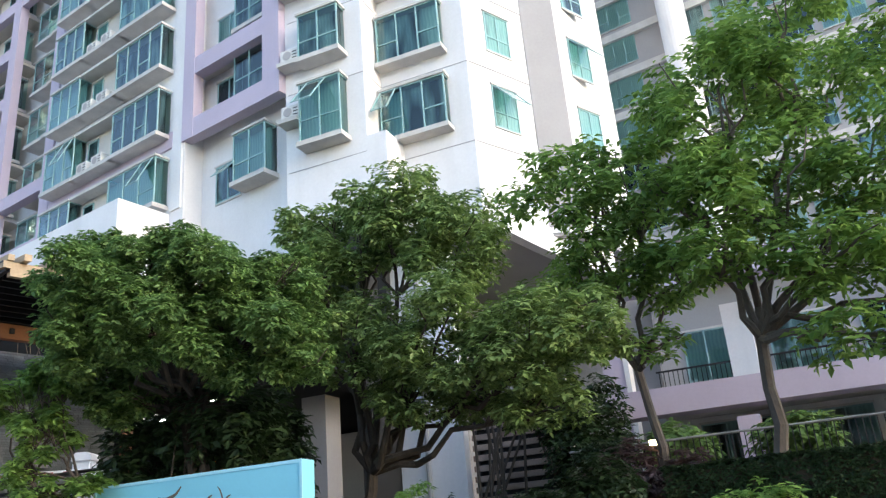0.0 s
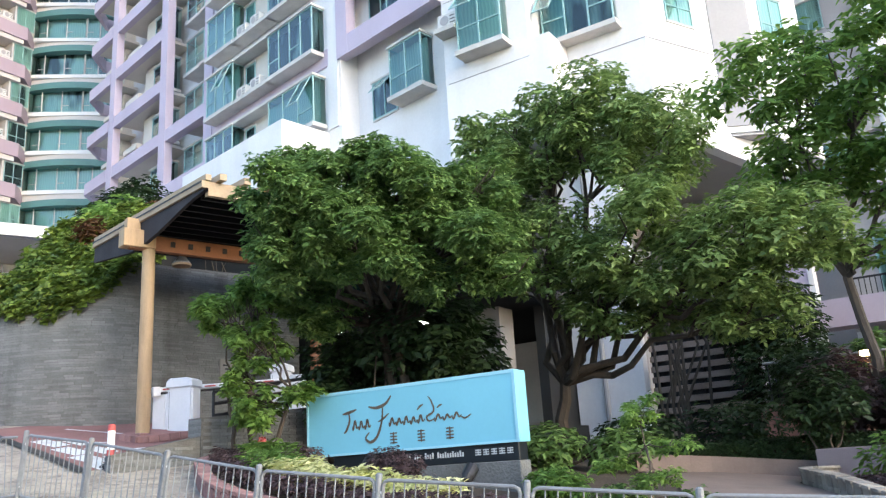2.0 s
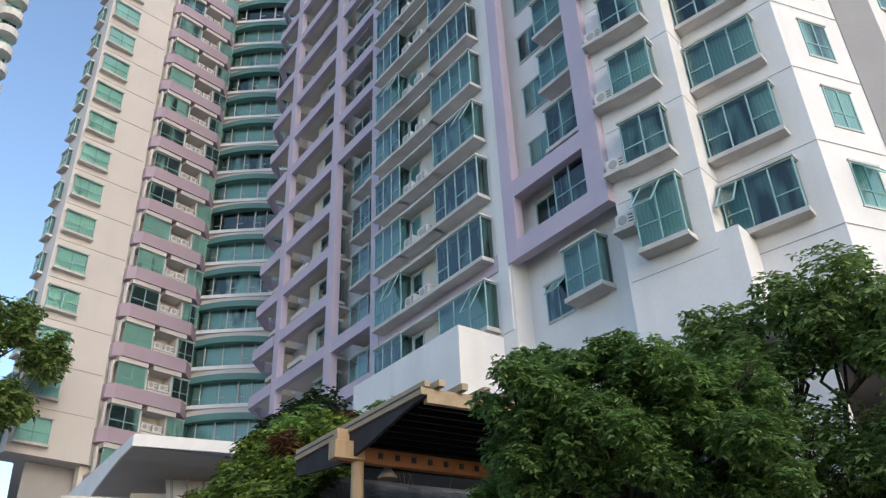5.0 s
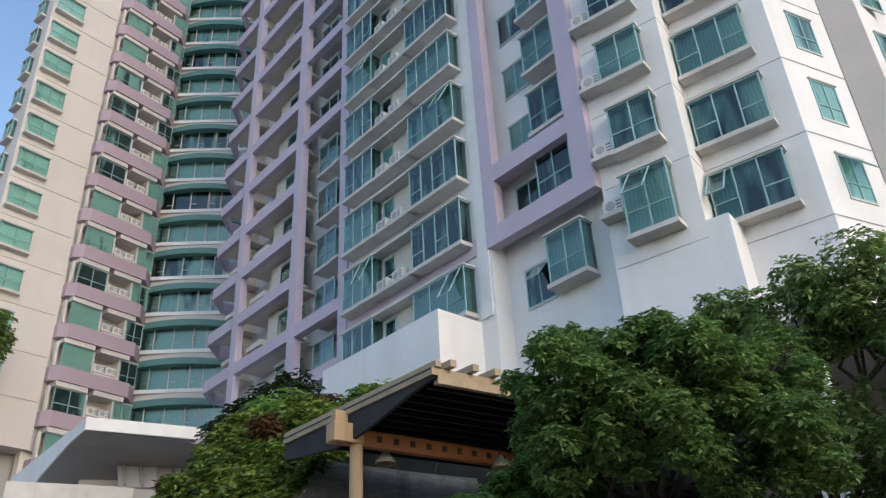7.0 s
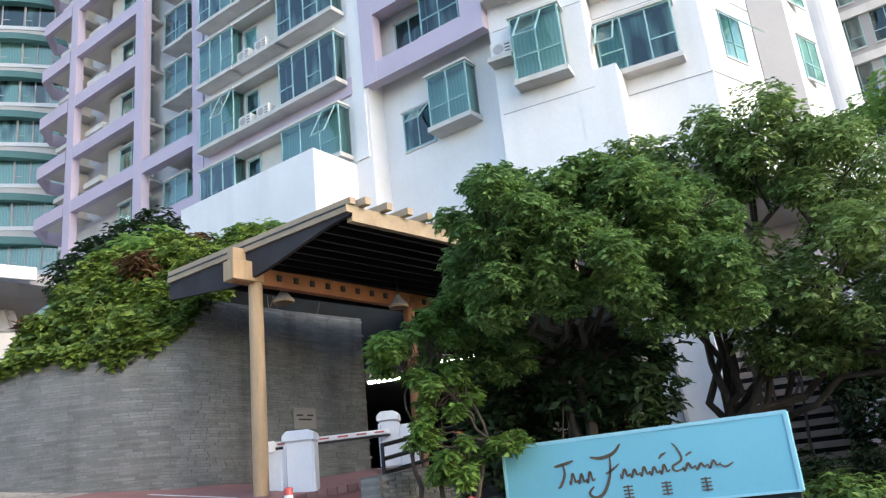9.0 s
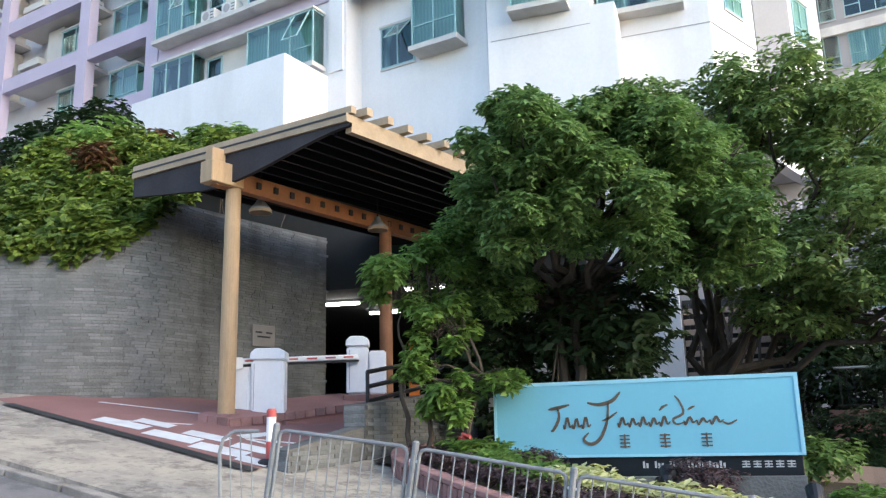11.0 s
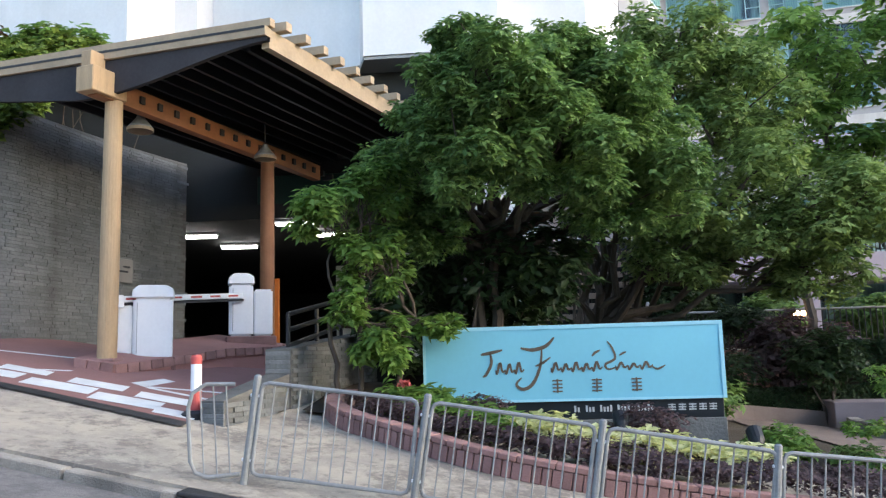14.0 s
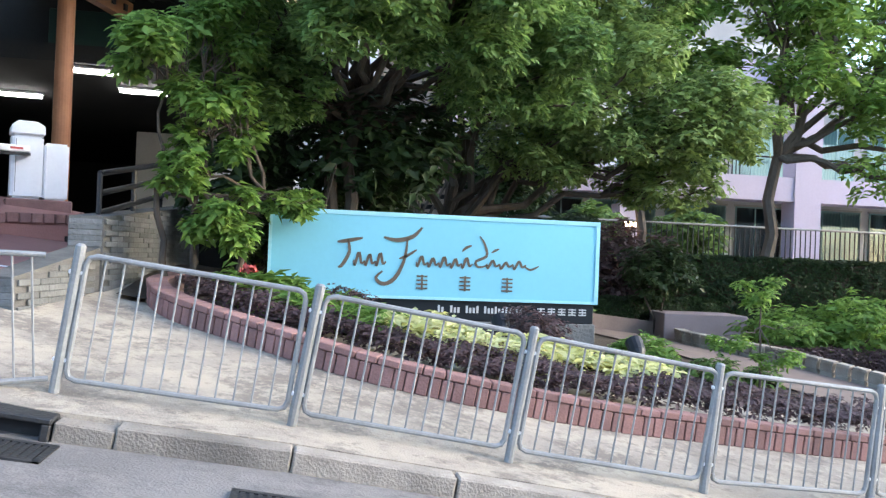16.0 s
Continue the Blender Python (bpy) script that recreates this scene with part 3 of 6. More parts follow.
block = empty("apartment_building", pose(0, 0, 0), "white high-rise apartment block with lilac frames and green glass bay windows", "building")
pts = [(-4.16, 23.05), (-7.4, 23.05), (-7.4, 21.8), (-10.5, 21.8)]
pts += [tuple(on2(u, o).xy) for u, o in ((0.35, -0.95), (5.2, -0.95), (5.2, -0.1), (15.0, -0.1), (15.0, -1.7), (28.6, -1.7), (30.6, -2.6))]
pts += [(-42.6, 31.5), (-42.6, 44), (-4.5, 44), (-0.75, 30.3), (-1.75, 26.3), (-2.82, 25.69)]
part("wall", prism(pts, 9.2, TOP), WHITE, block)
part("roof", prism([(x * 0.98 - 0.4, y + 0.5) for x, y in pts], TOP, TOP + 0.8), SLAB, block)
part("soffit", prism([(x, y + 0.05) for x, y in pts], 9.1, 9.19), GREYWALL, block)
# floor joints on the white walls
for k in range(FLOORS + 1):
    bm = bmesh.new()
    z = 11.85 + STOREY * k
    box(bm, -7.38, 23.035, z, -4.15, 23.05, z + 0.025)
    box(bm, -7.405, 21.82, z, -7.39, 23.04, z + 0.025)
    box(bm, -10.4, 21.788, z, -7.42, 21.802, z + 0.025)
    prism([(-4.14, 23.06), (-2.81, 25.68), (-2.80, 25.67), (-4.13, 23.05)], z, z + 0.025, bm)
    part("floor_joint", bm, GREYWALL, block)
# projecting white boxes at the foot of the tower
part("white_box", prism([(-7.95, 21.79), (-6.7, 21.79), (-6.7, 23.1), (-7.95, 23.1)], 9.19, 12.42), WHITE, block)
part("white_box", prism([tuple(v.xy) for v in (Vector((-16.84, 20.68, 0)), Vector((-16.84, 20.68, 0)) + D2 * 7.3, Vector((-16.84, 20.68, 0)) + D2 * 7.3 - N2 * 2.2, Vector((-16.84, 20.68, 0)) - N2 * 2.2)], 9.2, 12.24), WHITE, block)
# thin grey sheet paints the shaded, street-facing step of the white wall
part("grey_strip", prism([(-2.83, 25.67), (-1.76, 26.28), (-1.74, 26.25), (-2.81, 25.64)], 9.4, TOP - 1), GREYWALL, block)

# lilac frame, columns and beams
for u0, u1, o, z0, z1 in ((0.0, 0.85, 0.0, 15.0, TOP), (4.65, 5.3, 0.0, 15.0, TOP), (14.6, 15.35, 0.0, 10.0, TOP), (19.2, 19.9, 0.0, 9.0, TOP), (25.5, 26.15, 0.0, 9.0, TOP)):
    bm = bmesh.new()
    wall2(bm, u0, u1, o, o - 0.42, z0, z1)
    part("lilac_column", bm, LILAC, block)
bm = bmesh.new()
wall2(bm, 5.31, 5.9, -0.02, -0.5, 12.3, TOP)
part("white_pier", bm, WHITE, block)
for u0, u1, z, h in ((0.85, 4.65, 15.0, 0.8), (0.85, 4.65, 17.75, 0.75), (5.85, 14.55, 15.0, 0.7), (15.36, 19.19, 16.4, 0.66), (15.36, 19.19, 13.4, 0.66), (19.91, 25.49, 13.4, 0.66)):
    bm = bmesh.new()
    wall2(bm, u0, u1, -0.01, -0.45, z, z + h)
    part("lilac_beam", bm, LILAC, block)
for k in range(4, FLOORS - 1):
    bm = bmesh.new()
    wall2(bm, 15.36, 19.19, -0.01, -0.35, 16.4 + STOREY * k, 17.06 + STOREY * k)
    part("lilac_beam", bm, LILAC, block)
for z in (15.3, 17.9):
    bm = bmesh.new()
    wall2(bm, 0.5, 5.0, -0.56, -0.94, z + 0.1, z + 0.25)
    part("ledge_slab", bm, SLAB, block)
cell, cham = [bpy.data.meshes.new(n) for n in ("lilac_beam", "lilac_parapet")]
bm = bmesh.new()
wall2(bm, 19.91, 25.49, -0.01, -0.35, 0, 0.66)
bm.to_mesh(cell)
bm = bmesh.new()
a = [on2(26.25, -0.01).xy, on2(29.2, -0.01).xy, on2(30.6, -1.3).xy, on2(30.6, -2.55).xy, on2(30.35, -2.55).xy, on2(30.35, -1.35).xy, on2(29.1, -0.3).xy, on2(26.25, -0.3).xy]
prism(a, 0, 0.7, bm)
bm.to_mesh(cham)
slabs = []
for u0, u1, o0, z0, z1 in ((20.0, 25.4, -0.42, 0.15, 0.32), (26.3, 29.0, -0.35, 0.15, 0.32), (15.5, 17.0, -0.6, 0.5, 0.65)):
    bm = bmesh.new()
    wall2(bm, u0, u1, o0, -1.68, z0, z1)
    slabs.append(bpy.data.meshes.new("ledge_slab"))
    bm.to_mesh(slabs[-1])
inners = []
for u0, u1, o0 in ((22.5, 23.7, -0.95), (26.9, 28.2, -1.1)):
    bm = bmesh.new()
    wall2(bm, u0, u1, o0, -1.69, 0.33, 2.99)
    inners.append(bpy.data.meshes.new("inner_wall"))
    bm.to_mesh(inners[-1])
for k in range(FLOORS - 1):
    z = 16.4 + STOREY * k
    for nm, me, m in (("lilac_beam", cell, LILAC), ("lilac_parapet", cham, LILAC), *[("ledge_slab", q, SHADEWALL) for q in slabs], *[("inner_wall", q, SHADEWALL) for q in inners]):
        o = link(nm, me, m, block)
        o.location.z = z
    bm = bmesh.new()
    wall2(bm, 23.75, 25.4, -0.6, -1.68, z + 1.35, z + 1.65)
    part("niche_hood", bm, SHADEWALL, block)
    bm = bmesh.new()
    wall2(bm, 26.5, 28.6, -0.7, -1.68, z + 1.6, z + 1.85)
    part("niche_hood", bm, SHADEWALL, block)
    bm = bmesh.new()
    for q in (23.95, 24.2):
        c_ = on2(q, -1.45)
        tube(bm, [(c_.x, c_.y, z + 0.33), (c_.x, c_.y, z + 2.95)], 0.06, 6)
    part("drain_pipes", bm, SHADEWALL, block)
# windows, storey by storey
for k in range(FLOORS):
    z = Z0 + STOREY * k
    if z > 61:
        break
    right = pose(-7.3, 23.05, z + 0.12)
    window(block, right, 2.4, 1.85, 0.4, 3, 0.38, opened=(0.05, 0.6, -35) if k == 0 else None)
    window(block, pose(-9.65, 21.8, z + 0.12 + (0.25 if k else 0)), 1.6, 2.2 if k == 0 else 1.75, 0.52, 2, 0.35, opened=(0.35, 0.75, -38) if k == 0 else None)
    window(block, face2(2.75, -0.95, z + (0.05 if k < 1 else 0.55)), 1.65, 1.9, 0.62, 2, 0.35)
    window(block, face2(4.35, -0.95, z - 0.1 + (0 if k < 1 else 0.7)), 1.35, 1.5, 0.06, 2, 0, False, opened=(0.65, 0.6, -42) if k == 0 else None)
    window(block, face2(9.2, -0.1, z + 0.15), 3.05, 1.95, 0.6, 4 if k % 3 else 3, 0.32, opened=(2.25, 0.7, -28) if k % 3 == 0 else None)
    window(block, face2(14.2, -0.1, z + 0.15), 2.25, 1.95, 0.6, 3, 0.32, opened=(1.45, 0.7, -24) if k % 4 == 1 else None)
    window(block, face2(18.6, -1.7, z + 1.6), 1.8, 1.85, 0.95, 2, 0.35)
    window(block, face2(22.35, -1.35, z + 1.65), 2.0, 1.85, 0.55, 2, 0.35)
    window(block, face2(30.0, -1.8, z + 1.65), 1.2, 1.7, 0.05, 2, 0.35, False)
    # side wall
    for (xa, ya), opn in (((-3.72, 23.94), k == 0), ((-1.55, 27.1), k == 1)):
        d = Vector((1.34, 2.64, 0)).normalized()
        m = Matrix(((d.x, -d.y, 0, xa), (d.y, d.x, 0, ya), (0, 0, 1, z + 0.2), (0, 0, 0, 1)))
        window(block, m, 1.15, 1.6, 0.05, 2, 0.35, False, opened=(0.1, 0.9, -40) if opn else None)
for k in range(FLOORS - 1):
    z = Z0 + STOREY * k
    bm = bmesh.new()
    wall2(bm, 9.1, 12.0, 0.58, -0.08, z - 0.02, z + 0.14)
    part("ac_ledge", bm, SLAB, block)
    bm = bmesh.new()
    wall2(bm, 9.28, 11.88, 0.52, -0.08, z + 2.1, z + 2.22)
    part("niche_hood", bm, SLAB, block)
    bm = bmesh.new()
    wall2(bm, 9.3, 11.85, -0.09, -0.085, z + 0.15, z + 2.08)
    part("niche_wall", bm, SHADEWALL, block)
    window(block, face2(11.75, -0.085, z + 0.55), 0.75, 1.35, 0.05, 1, 0.35, False)
    zl = z + 1.05 if k == 0 else z + 0.3
    part("ac_ledge", boxes((-10.5, 21.25, zl, -9.72, 21.79, zl + 0.15)), SLAB, block)
    bm = bmesh.new()
    for q, r_ in ((0.0, 0.05), (0.14, 0.035), (0.24, 0.03)):
        c_ = on2(9.35 + q, 0.1)
        tube(bm, [(c_.x, c_.y, z + 0.14), (c_.x, c_.y, z + 1.9)], r_, 8)
    part("drain_pipes", bm, ACMAT, block)

# air conditioners on the ledges
ac = empty("air_conditioner", pose(0, 0, 0), "cream air conditioner standing on a window ledge", "air conditioner", "air conditioners on the ledges")
part("casing", bevelled(boxes((-0.36, -0.2, 0, 0.36, 0.2, 0.5)), 0.02), ACMAT, ac)
bm = bmesh.new()
lathe(bm, [(0.17, 0), (0.17, 0.012), (0.13, 0.016)], sides=16)
bmesh.ops.transform(bm, matrix=pose(-0.08, -0.2, 0.25, 90), verts=bm.verts)
part("fan_grille", bm, GREYWALL, ac)
for q in range(3):
    part("grille_bar", boxes((0.14, -0.212, 0.1 + 0.12 * q, 0.32, -0.2005, 0.13 + 0.12 * q)), DARK, ac)
first = True
for k in range(12):
    z = Z0 + STOREY * k
    spots = [face2(10.2, 0.3, z + 0.145), face2(11.3, 0.28, z + 0.145), pose(-10.05, 21.55, z + (1.205 if k == 0 else 0.455))]
    spots.append(face2(27.5, -0.9, 16.725 + STOREY * k))
    for s in spots:
        if first:
            ac.matrix_basis = s
            first = False
        else:
            copy_thing(ac, s)

# mauve wing, cream tower and the curved green bay between
wing = empty("apartment_wing", pose(0, 0, 0), "cream and mauve tower wing with balconies and air conditioner niches", "building")
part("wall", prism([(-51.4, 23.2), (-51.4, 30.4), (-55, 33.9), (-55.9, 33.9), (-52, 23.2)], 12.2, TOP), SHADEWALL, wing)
part("tower", prism([(-51.0, 23.5), (-51.2, 18.4), (-53.5, 18.5), (-53.5, 19.9), (-70, 26.0), (-70, 34.0), (-56, 34.0)], 14.9, TOP), CREAM, wing)
part("tower_foot", prism([(-52.5, 23.4), (-52.5, 20.2), (-60, 23.2), (-60, 26)], 4.0, 14.88), GREYWALL, wing)
par, sof = bmesh.new(), bmesh.new()
prism([(-50.5, 23.5), (-50.0, 24.0), (-50.0, 28.9), (-51.35, 30.2), (-51.39, 30.2), (-51.39, 23.5)], 0, 1.0, par)
for y0, y1 in ((23.9, 26.1), (26.5, 28.7)):
    prism([(-50.12, y0), (-50.12, y1), (-50.35, y1 + 0.1), (-51.38, y1 + 0.1), (-51.38, y0)], -0.34, -0.004, sof)
mpar, msof = bpy.data.meshes.new("mauve_parapet"), bpy.data.meshes.new("soffit_slab")
par.to_mesh(mpar)
sof.to_mesh(msof)
niches = [(nm, keep(boxes(r), nm)) for nm, r in zip(("niche_wall", "niche_wall", "ac_shelf", "shelf_board", "corner_post"), ((-51.39, 26.2, 1.0, -50.4, 26.32, 2.66), (-51.39, 28.08, 1.0, -50.4, 28.2, 2.66), (-51.2, 26.33, 1.02, -50.3, 28.07, 1.25), (-51.2, 26.33, 1.32, -50.36, 28.07, 1.42), (-50.6, 23.56, 1.0, -50.3, 23.72, 2.66)))]
side = Matrix(((0, -1, 0, 0), (1, 0, 0, 0), (0, 0, 1, 0), (0, 0, 0, 1)))
acm = [o for o in ac.children]
for k in range(17):
    z = 13.3 + STOREY * k
    for nm, me, m in (("mauve_parapet", mpar, MAUVE), ("soffit_slab", msof, CREAM), *[(nm, me, CREAM) for nm, me in niches]):
        o = link(nm, me, m, wing)
        o.location.z = z
    window(wing, Matrix.Translation((-50.35, 24.0, z + 1.03)) @ side, 2.15, 1.62, 0.05, 2, 0.35, False)
    window(wing, Matrix.Translation((-50.45, 28.25, z + 1.03)) @ side, 1.3, 1.62, 0.05, 2, 0.35, False)
    copy_thing(ac, Matrix.Translation((-50.65, 26.75, z + 1.425)) @ side)
    copy_thing(ac, Matrix.Translation((-50.65, 27.62, z + 1.425)) @ side)
    zt = 15.6 + STOREY * k
    window(wing, Matrix.Translation((-51.13, 18.6, zt)) @ side, 2.1, 1.6, 0.32, 2, 0.4, room=BLINDS)
    window(wing, pose(-53.4, 18.45, zt), 1.1, 1.5, 0.3, 2, 0.4, room=BLINDS)
for k in range(17):
    z = 17.9 + STOREY * k
    part("floor_joint", prism([(-51.0, 23.4), (-51.2, 18.5), (-51.17, 18.5), (-50.97, 23.4)], z, z + 0.03), GREYWALL, wing)

green = empty("curved_bay", pose(0, 0, 0), "curved column of green glass living room windows with white slabs", "building")


def arc(r, n=14):
    """The bay's plan curve: from the wing to the long facade, bulging towards the street by r."""
    a, b = Vector((-51.35, 30.1)), Vector((-46.2, 34.4))
    d = b - a
    nn = Vector((d.y, -d.x)).normalized()
    return [a + d * t + nn * (r * 4 * t * (1 - t)) for t in (i / n for i in range(n + 1))]


def band(off0, off1, z0, z1, bulge=0.3):
    c = arc(bulge)
    out, inn = [(p.x, p.y - off0) for p in c], [(p.x, p.y - off1) for p in reversed(c)]
    return prism(out + inn, z0, z1)


slab_m = keep(band(0.45, -0.6, 0.36, 0.64, 0.05), "white_slab")
span_m = keep(band(0.3, -0.5, 2.3, 2.78, 0.7), "green_spandrel")
low_m = keep(band(0.04, -0.5, -0.21, 0.4), "low_wall")
bm = bmesh.new()
c = arc(0.3)
for p, q in zip(c, c[1:]):
    bm.faces.new([bm.verts.new(v) for v in ((p.x, p.y, 0.62), (q.x, q.y, 0.62), (q.x, q.y, 2.3), (p.x, p.y, 2.3))])
pane_m = keep(bm, "pane")
bm = bmesh.new()
for p, q in zip(c, c[1:]):
    bm.faces.new([bm.verts.new(v) for v in ((p.x, p.y + 0.35, 0.45), (q.x, q.y + 0.35, 0.45), (q.x, q.y + 0.35, 2.5), (p.x, p.y + 0.35, 2.5))])
room_m = keep(bm, "curtain")
bar_ms = []
for i in (2, 5, 8, 10, 12):
    w, p = (0.09 if i == 8 else 0.035), c[i]
    bar_ms.append(keep(boxes((p.x - w, p.y - 0.05, 0.62, p.x + w, p.y + 0.02, 2.3)), "mullion"))
for i in (1, 5, 8, 12):
    p, q = c[i], c[i + 1]
    bar_ms.append(keep(prism([(p.x, p.y - 0.04), (q.x, q.y - 0.04), (q.x, q.y), (p.x, p.y)], 1.15, 1.2), "transom"))
for k in range(17):
    for nm, me, m in (("white_slab", slab_m, WHITE), ("green_spandrel", span_m, TEALBAND), ("low_wall", low_m, CREAM), ("pane", pane_m, GLASS), ("curtain", room_m, ROOM), *[(q.name.split(".")[0], q, CREAM) for q in bar_ms]):
        o = link(nm, me, m, green)
        o.location.z = 13.7 + STOREY * k
part("core_wall", prism([(-53, 31.4), (-51.2, 31.2), (-46.0, 35.6), (-42.7, 35.6), (-42.7, 38), (-53, 38)], 10, TOP), SHADEWALL, green)

# white entrance canopy and podium at the foot of the wing
porte = empty("entrance_canopy", pose(0, 0, 0), "white concrete entrance canopy with a curved grey underside", "canopy")
A, B = Vector((-35.1, 18.4)), Vector((-33.1, 22.85))
back = Vector((-0.975, 0.22))
bm = bmesh.new()
prof = [(0, 12.05), (12.5, 12.05), (12.5, 9.3), (10.6, 9.3), (9.5, 9.9), (8.0, 10.4), (6.0, 10.85), (4.0, 11.15), (2.0, 11.42), (0, 11.5)]
fr = [bm.verts.new((*(A + back * s), z)) for s, z in prof]
ba = [bm.verts.new((*(B + back * s + Vector((0, 2))), z)) for s, z in prof]
bm.faces.new(fr)
bm.faces.new(ba[::-1])
for i in range(len(prof)):
    j = (i + 1) % len(prof)
    bm.faces.new((fr[i], ba[i], ba[j], fr[j]))
bmesh.ops.recalc_face_normals(bm, faces=list(bm.faces))
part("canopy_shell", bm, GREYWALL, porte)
bm = bmesh.new()
for k in (0.004, 0.08):
    bm.faces.new([bm.verts.new((*(A + back * s + Vector((-0.22, -0.975)) * k), z)) for s, z in prof])
bm.verts.ensure_lookup_table()
for i in range(len(prof)):
    j = (i + 1) % len(prof)
    bm.faces.new([bm.verts[q] for q in (i, j, j + len(prof), i + len(prof))])
bmesh.ops.recalc_face_normals(bm, faces=list(bm.faces))
part("end_plate", bm, WHITE, porte)
part("fascia", prism([tuple(A + Vector((0.03, -0.02))), tuple(B + Vector((0.03, 0))), tuple(B + Vector((0.15, -0.03))), tuple(A + Vector((0.12, -0.1)))], 11.5, 12.07), WHITE, porte)
podium = empty("podium", pose(0, 0, 0), "pale podium wall with a garage opening, its shade painted dark", "building")
dk = Vector((-9.0, 4.0))


def podium_block(name, a, b, z0, z1, material, back_by=0.0):
    a, b = Vector(a) + dk * back_by, Vector(b) + dk * back_by
    part(name, prism([tuple(a), tuple(b), tuple(b + dk), tuple(a + dk)], z0, z1), material, podium)


podium_block("wall_band", (-38.8, 17.1), (-36.34, 21.9), 7.55, 9.76, SLAB)
podium_block("pillar", (-36.33, 21.92), (-35.9, 22.76), 2.0, 9.75, GREYWALL, 0.02)
podium_block("side_wall", (-35.89, 22.77), (-34.9, 24.6), 2.0, 9.72, CREAM, 0.005)
podium_block("lower_wall", (-38.8, 17.1), (-36.95, 20.7), 6.07, 7.4, GREYWALL, 0.01)
# solid dark block paints the shade inside the garage opening
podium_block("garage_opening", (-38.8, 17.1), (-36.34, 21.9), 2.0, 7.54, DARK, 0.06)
podium_block("plinth", (-39.0, 16.7), (-36.34, 21.9), 2.0, 6.05, GREYWALL, -0.02)
podium_block("upper_wall", (-37.4, 20.0), (-33.6, 27.0), 9.77, 11.4, WHITE, 0.35)
for s in (0.0, 0.8, 1.6, 2.4):
    p = Vector((-36.5, 21.5)) + Vector((0.455, 0.89)) * s
    part("glass_rib", tube(bmesh.new(), [(p.x, p.y, 9.85), (p.x - 1.6, p.y + 0.7, 11.35)], 0.07, 6), GREYWALL, podium)
p, q = Vector((-36.7, 21.3)), Vector((-35.3, 24.0))
bm = bmesh.new()
bm.faces.new([bm.verts.new(v) for v in ((p.x, p.y, 9.8), (q.x, q.y, 9.8), (q.x - 1.6, q.y + 0.7, 11.3), (p.x - 1.6, p.y + 0.7, 11.3))])
bmesh.ops.solidify(bm, geom=list(bm.faces), thickness=0.03)
part("glass_sheet", bm, WHITE, podium, "milky sloping glass sheet")


# ---- car park below the tower ----
carpark = empty("car_park", pose(0, 0, 0), "car park hall below the tower, shade painted near black, with tube lights", "building")
gz = 0.72
# floor, ceiling and walls carry the hall's shade in their colour
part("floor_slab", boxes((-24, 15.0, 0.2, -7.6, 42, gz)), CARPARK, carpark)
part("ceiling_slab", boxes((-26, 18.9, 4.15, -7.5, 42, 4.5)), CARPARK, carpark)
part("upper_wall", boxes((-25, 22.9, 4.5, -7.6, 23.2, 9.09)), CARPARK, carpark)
# dark panel added to paint the shade behind the canopy roof
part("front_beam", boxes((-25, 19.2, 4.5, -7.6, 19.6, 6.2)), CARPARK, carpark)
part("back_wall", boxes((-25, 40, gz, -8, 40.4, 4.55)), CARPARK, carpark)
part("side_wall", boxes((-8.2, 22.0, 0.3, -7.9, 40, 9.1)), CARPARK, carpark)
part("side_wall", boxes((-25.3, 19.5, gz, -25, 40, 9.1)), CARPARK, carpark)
part("concrete_pier", boxes((-9.7, 21.2, gz, -8.9, 22.0, 4.55)), GREYWALL, carpark)
part("inner_wall", boxes((-12.6, 27.5, gz, -9.9, 27.8, 4.0)), SHADEWALL, carpark)
part("sign_board", bevelled(boxes((-12.6, 18.95, 4.25, -7.9, 19.1, 5.2)), 0.02), GREENSIGN, carpark, "dark green direction board")
part("orange_board", bevelled(boxes((-13.16, 21.6, gz, -12.84, 21.66, 3.0)), 0.02), ORANGE, carpark, "orange painted board")
light = empty("tube_light", pose(0, 0, 0), "white fluorescent tube under the car park ceiling", "lamp", "tube lights in the car park")
part("tube", bevelled(boxes((-0.5, -0.07, 0, 0.5, 0.07, 0.07)), 0.015), TUBE, light)
part("casing", bevelled(boxes((-0.54, -0.09, 0.07, 0.54, 0.09, 0.13)), 0.01), MACHINE, light)
spots = [(-14.3, 22.6), (-14.7, 20.5), (-11.7, 19.2), (-11.2, 21.1)]
for i, (x, y) in enumerate(spots):
    m = pose(x, y, 4.01, 0, 0, 6)
    if i == 0:
        light.matrix_basis = m
    else:
        copy_thing(light, m)

# podium wall below the right end of the tower, with slatted screen
pod = empty("podium_wall", pose(0, 0, 0), "pale podium wall below the tower", "building")
part("wall", boxes((-7.85, 23.7, -0.9, -5.75, 24.1, 9.15)), WHITE, pod)
# grey in place of beige: shadow under the foliage is in this colour
part("wall_return", boxes((-5.75, 24.49, -0.9, -2.7, 24.8, 4.4)), GREYWALL, pod)
part("recess_wall", boxes((-7.8, 31.5, -0.9, -0.9, 31.8, 9.09)), GREYWALL, pod)
part("recess_side", boxes((-7.84, 24.11, -0.9, -7.6, 31.5, 9.09)), GREYWALL, pod)
part("downpipe", tube(bmesh.new(), [(-6.9, 23.6, -0.6), (-6.9, 23.6, 9.1)], 0.07), GREYWALL, pod)
screen = empty("slatted_screen", pose(0, 0, 0), "pale timber slat screen on the podium wall", "screen")
bm = bmesh.new()
bevelled(box(bm, 0, 0, 0, 2.8, 0.05, 0.17), 0.008)
slat = keep(bm, "slat")
for i in range(14):
    o = link("slat", slat, SLATWOOD, screen)
    o.location = (-5.7, 24.2, -0.35 + 0.3 * i)
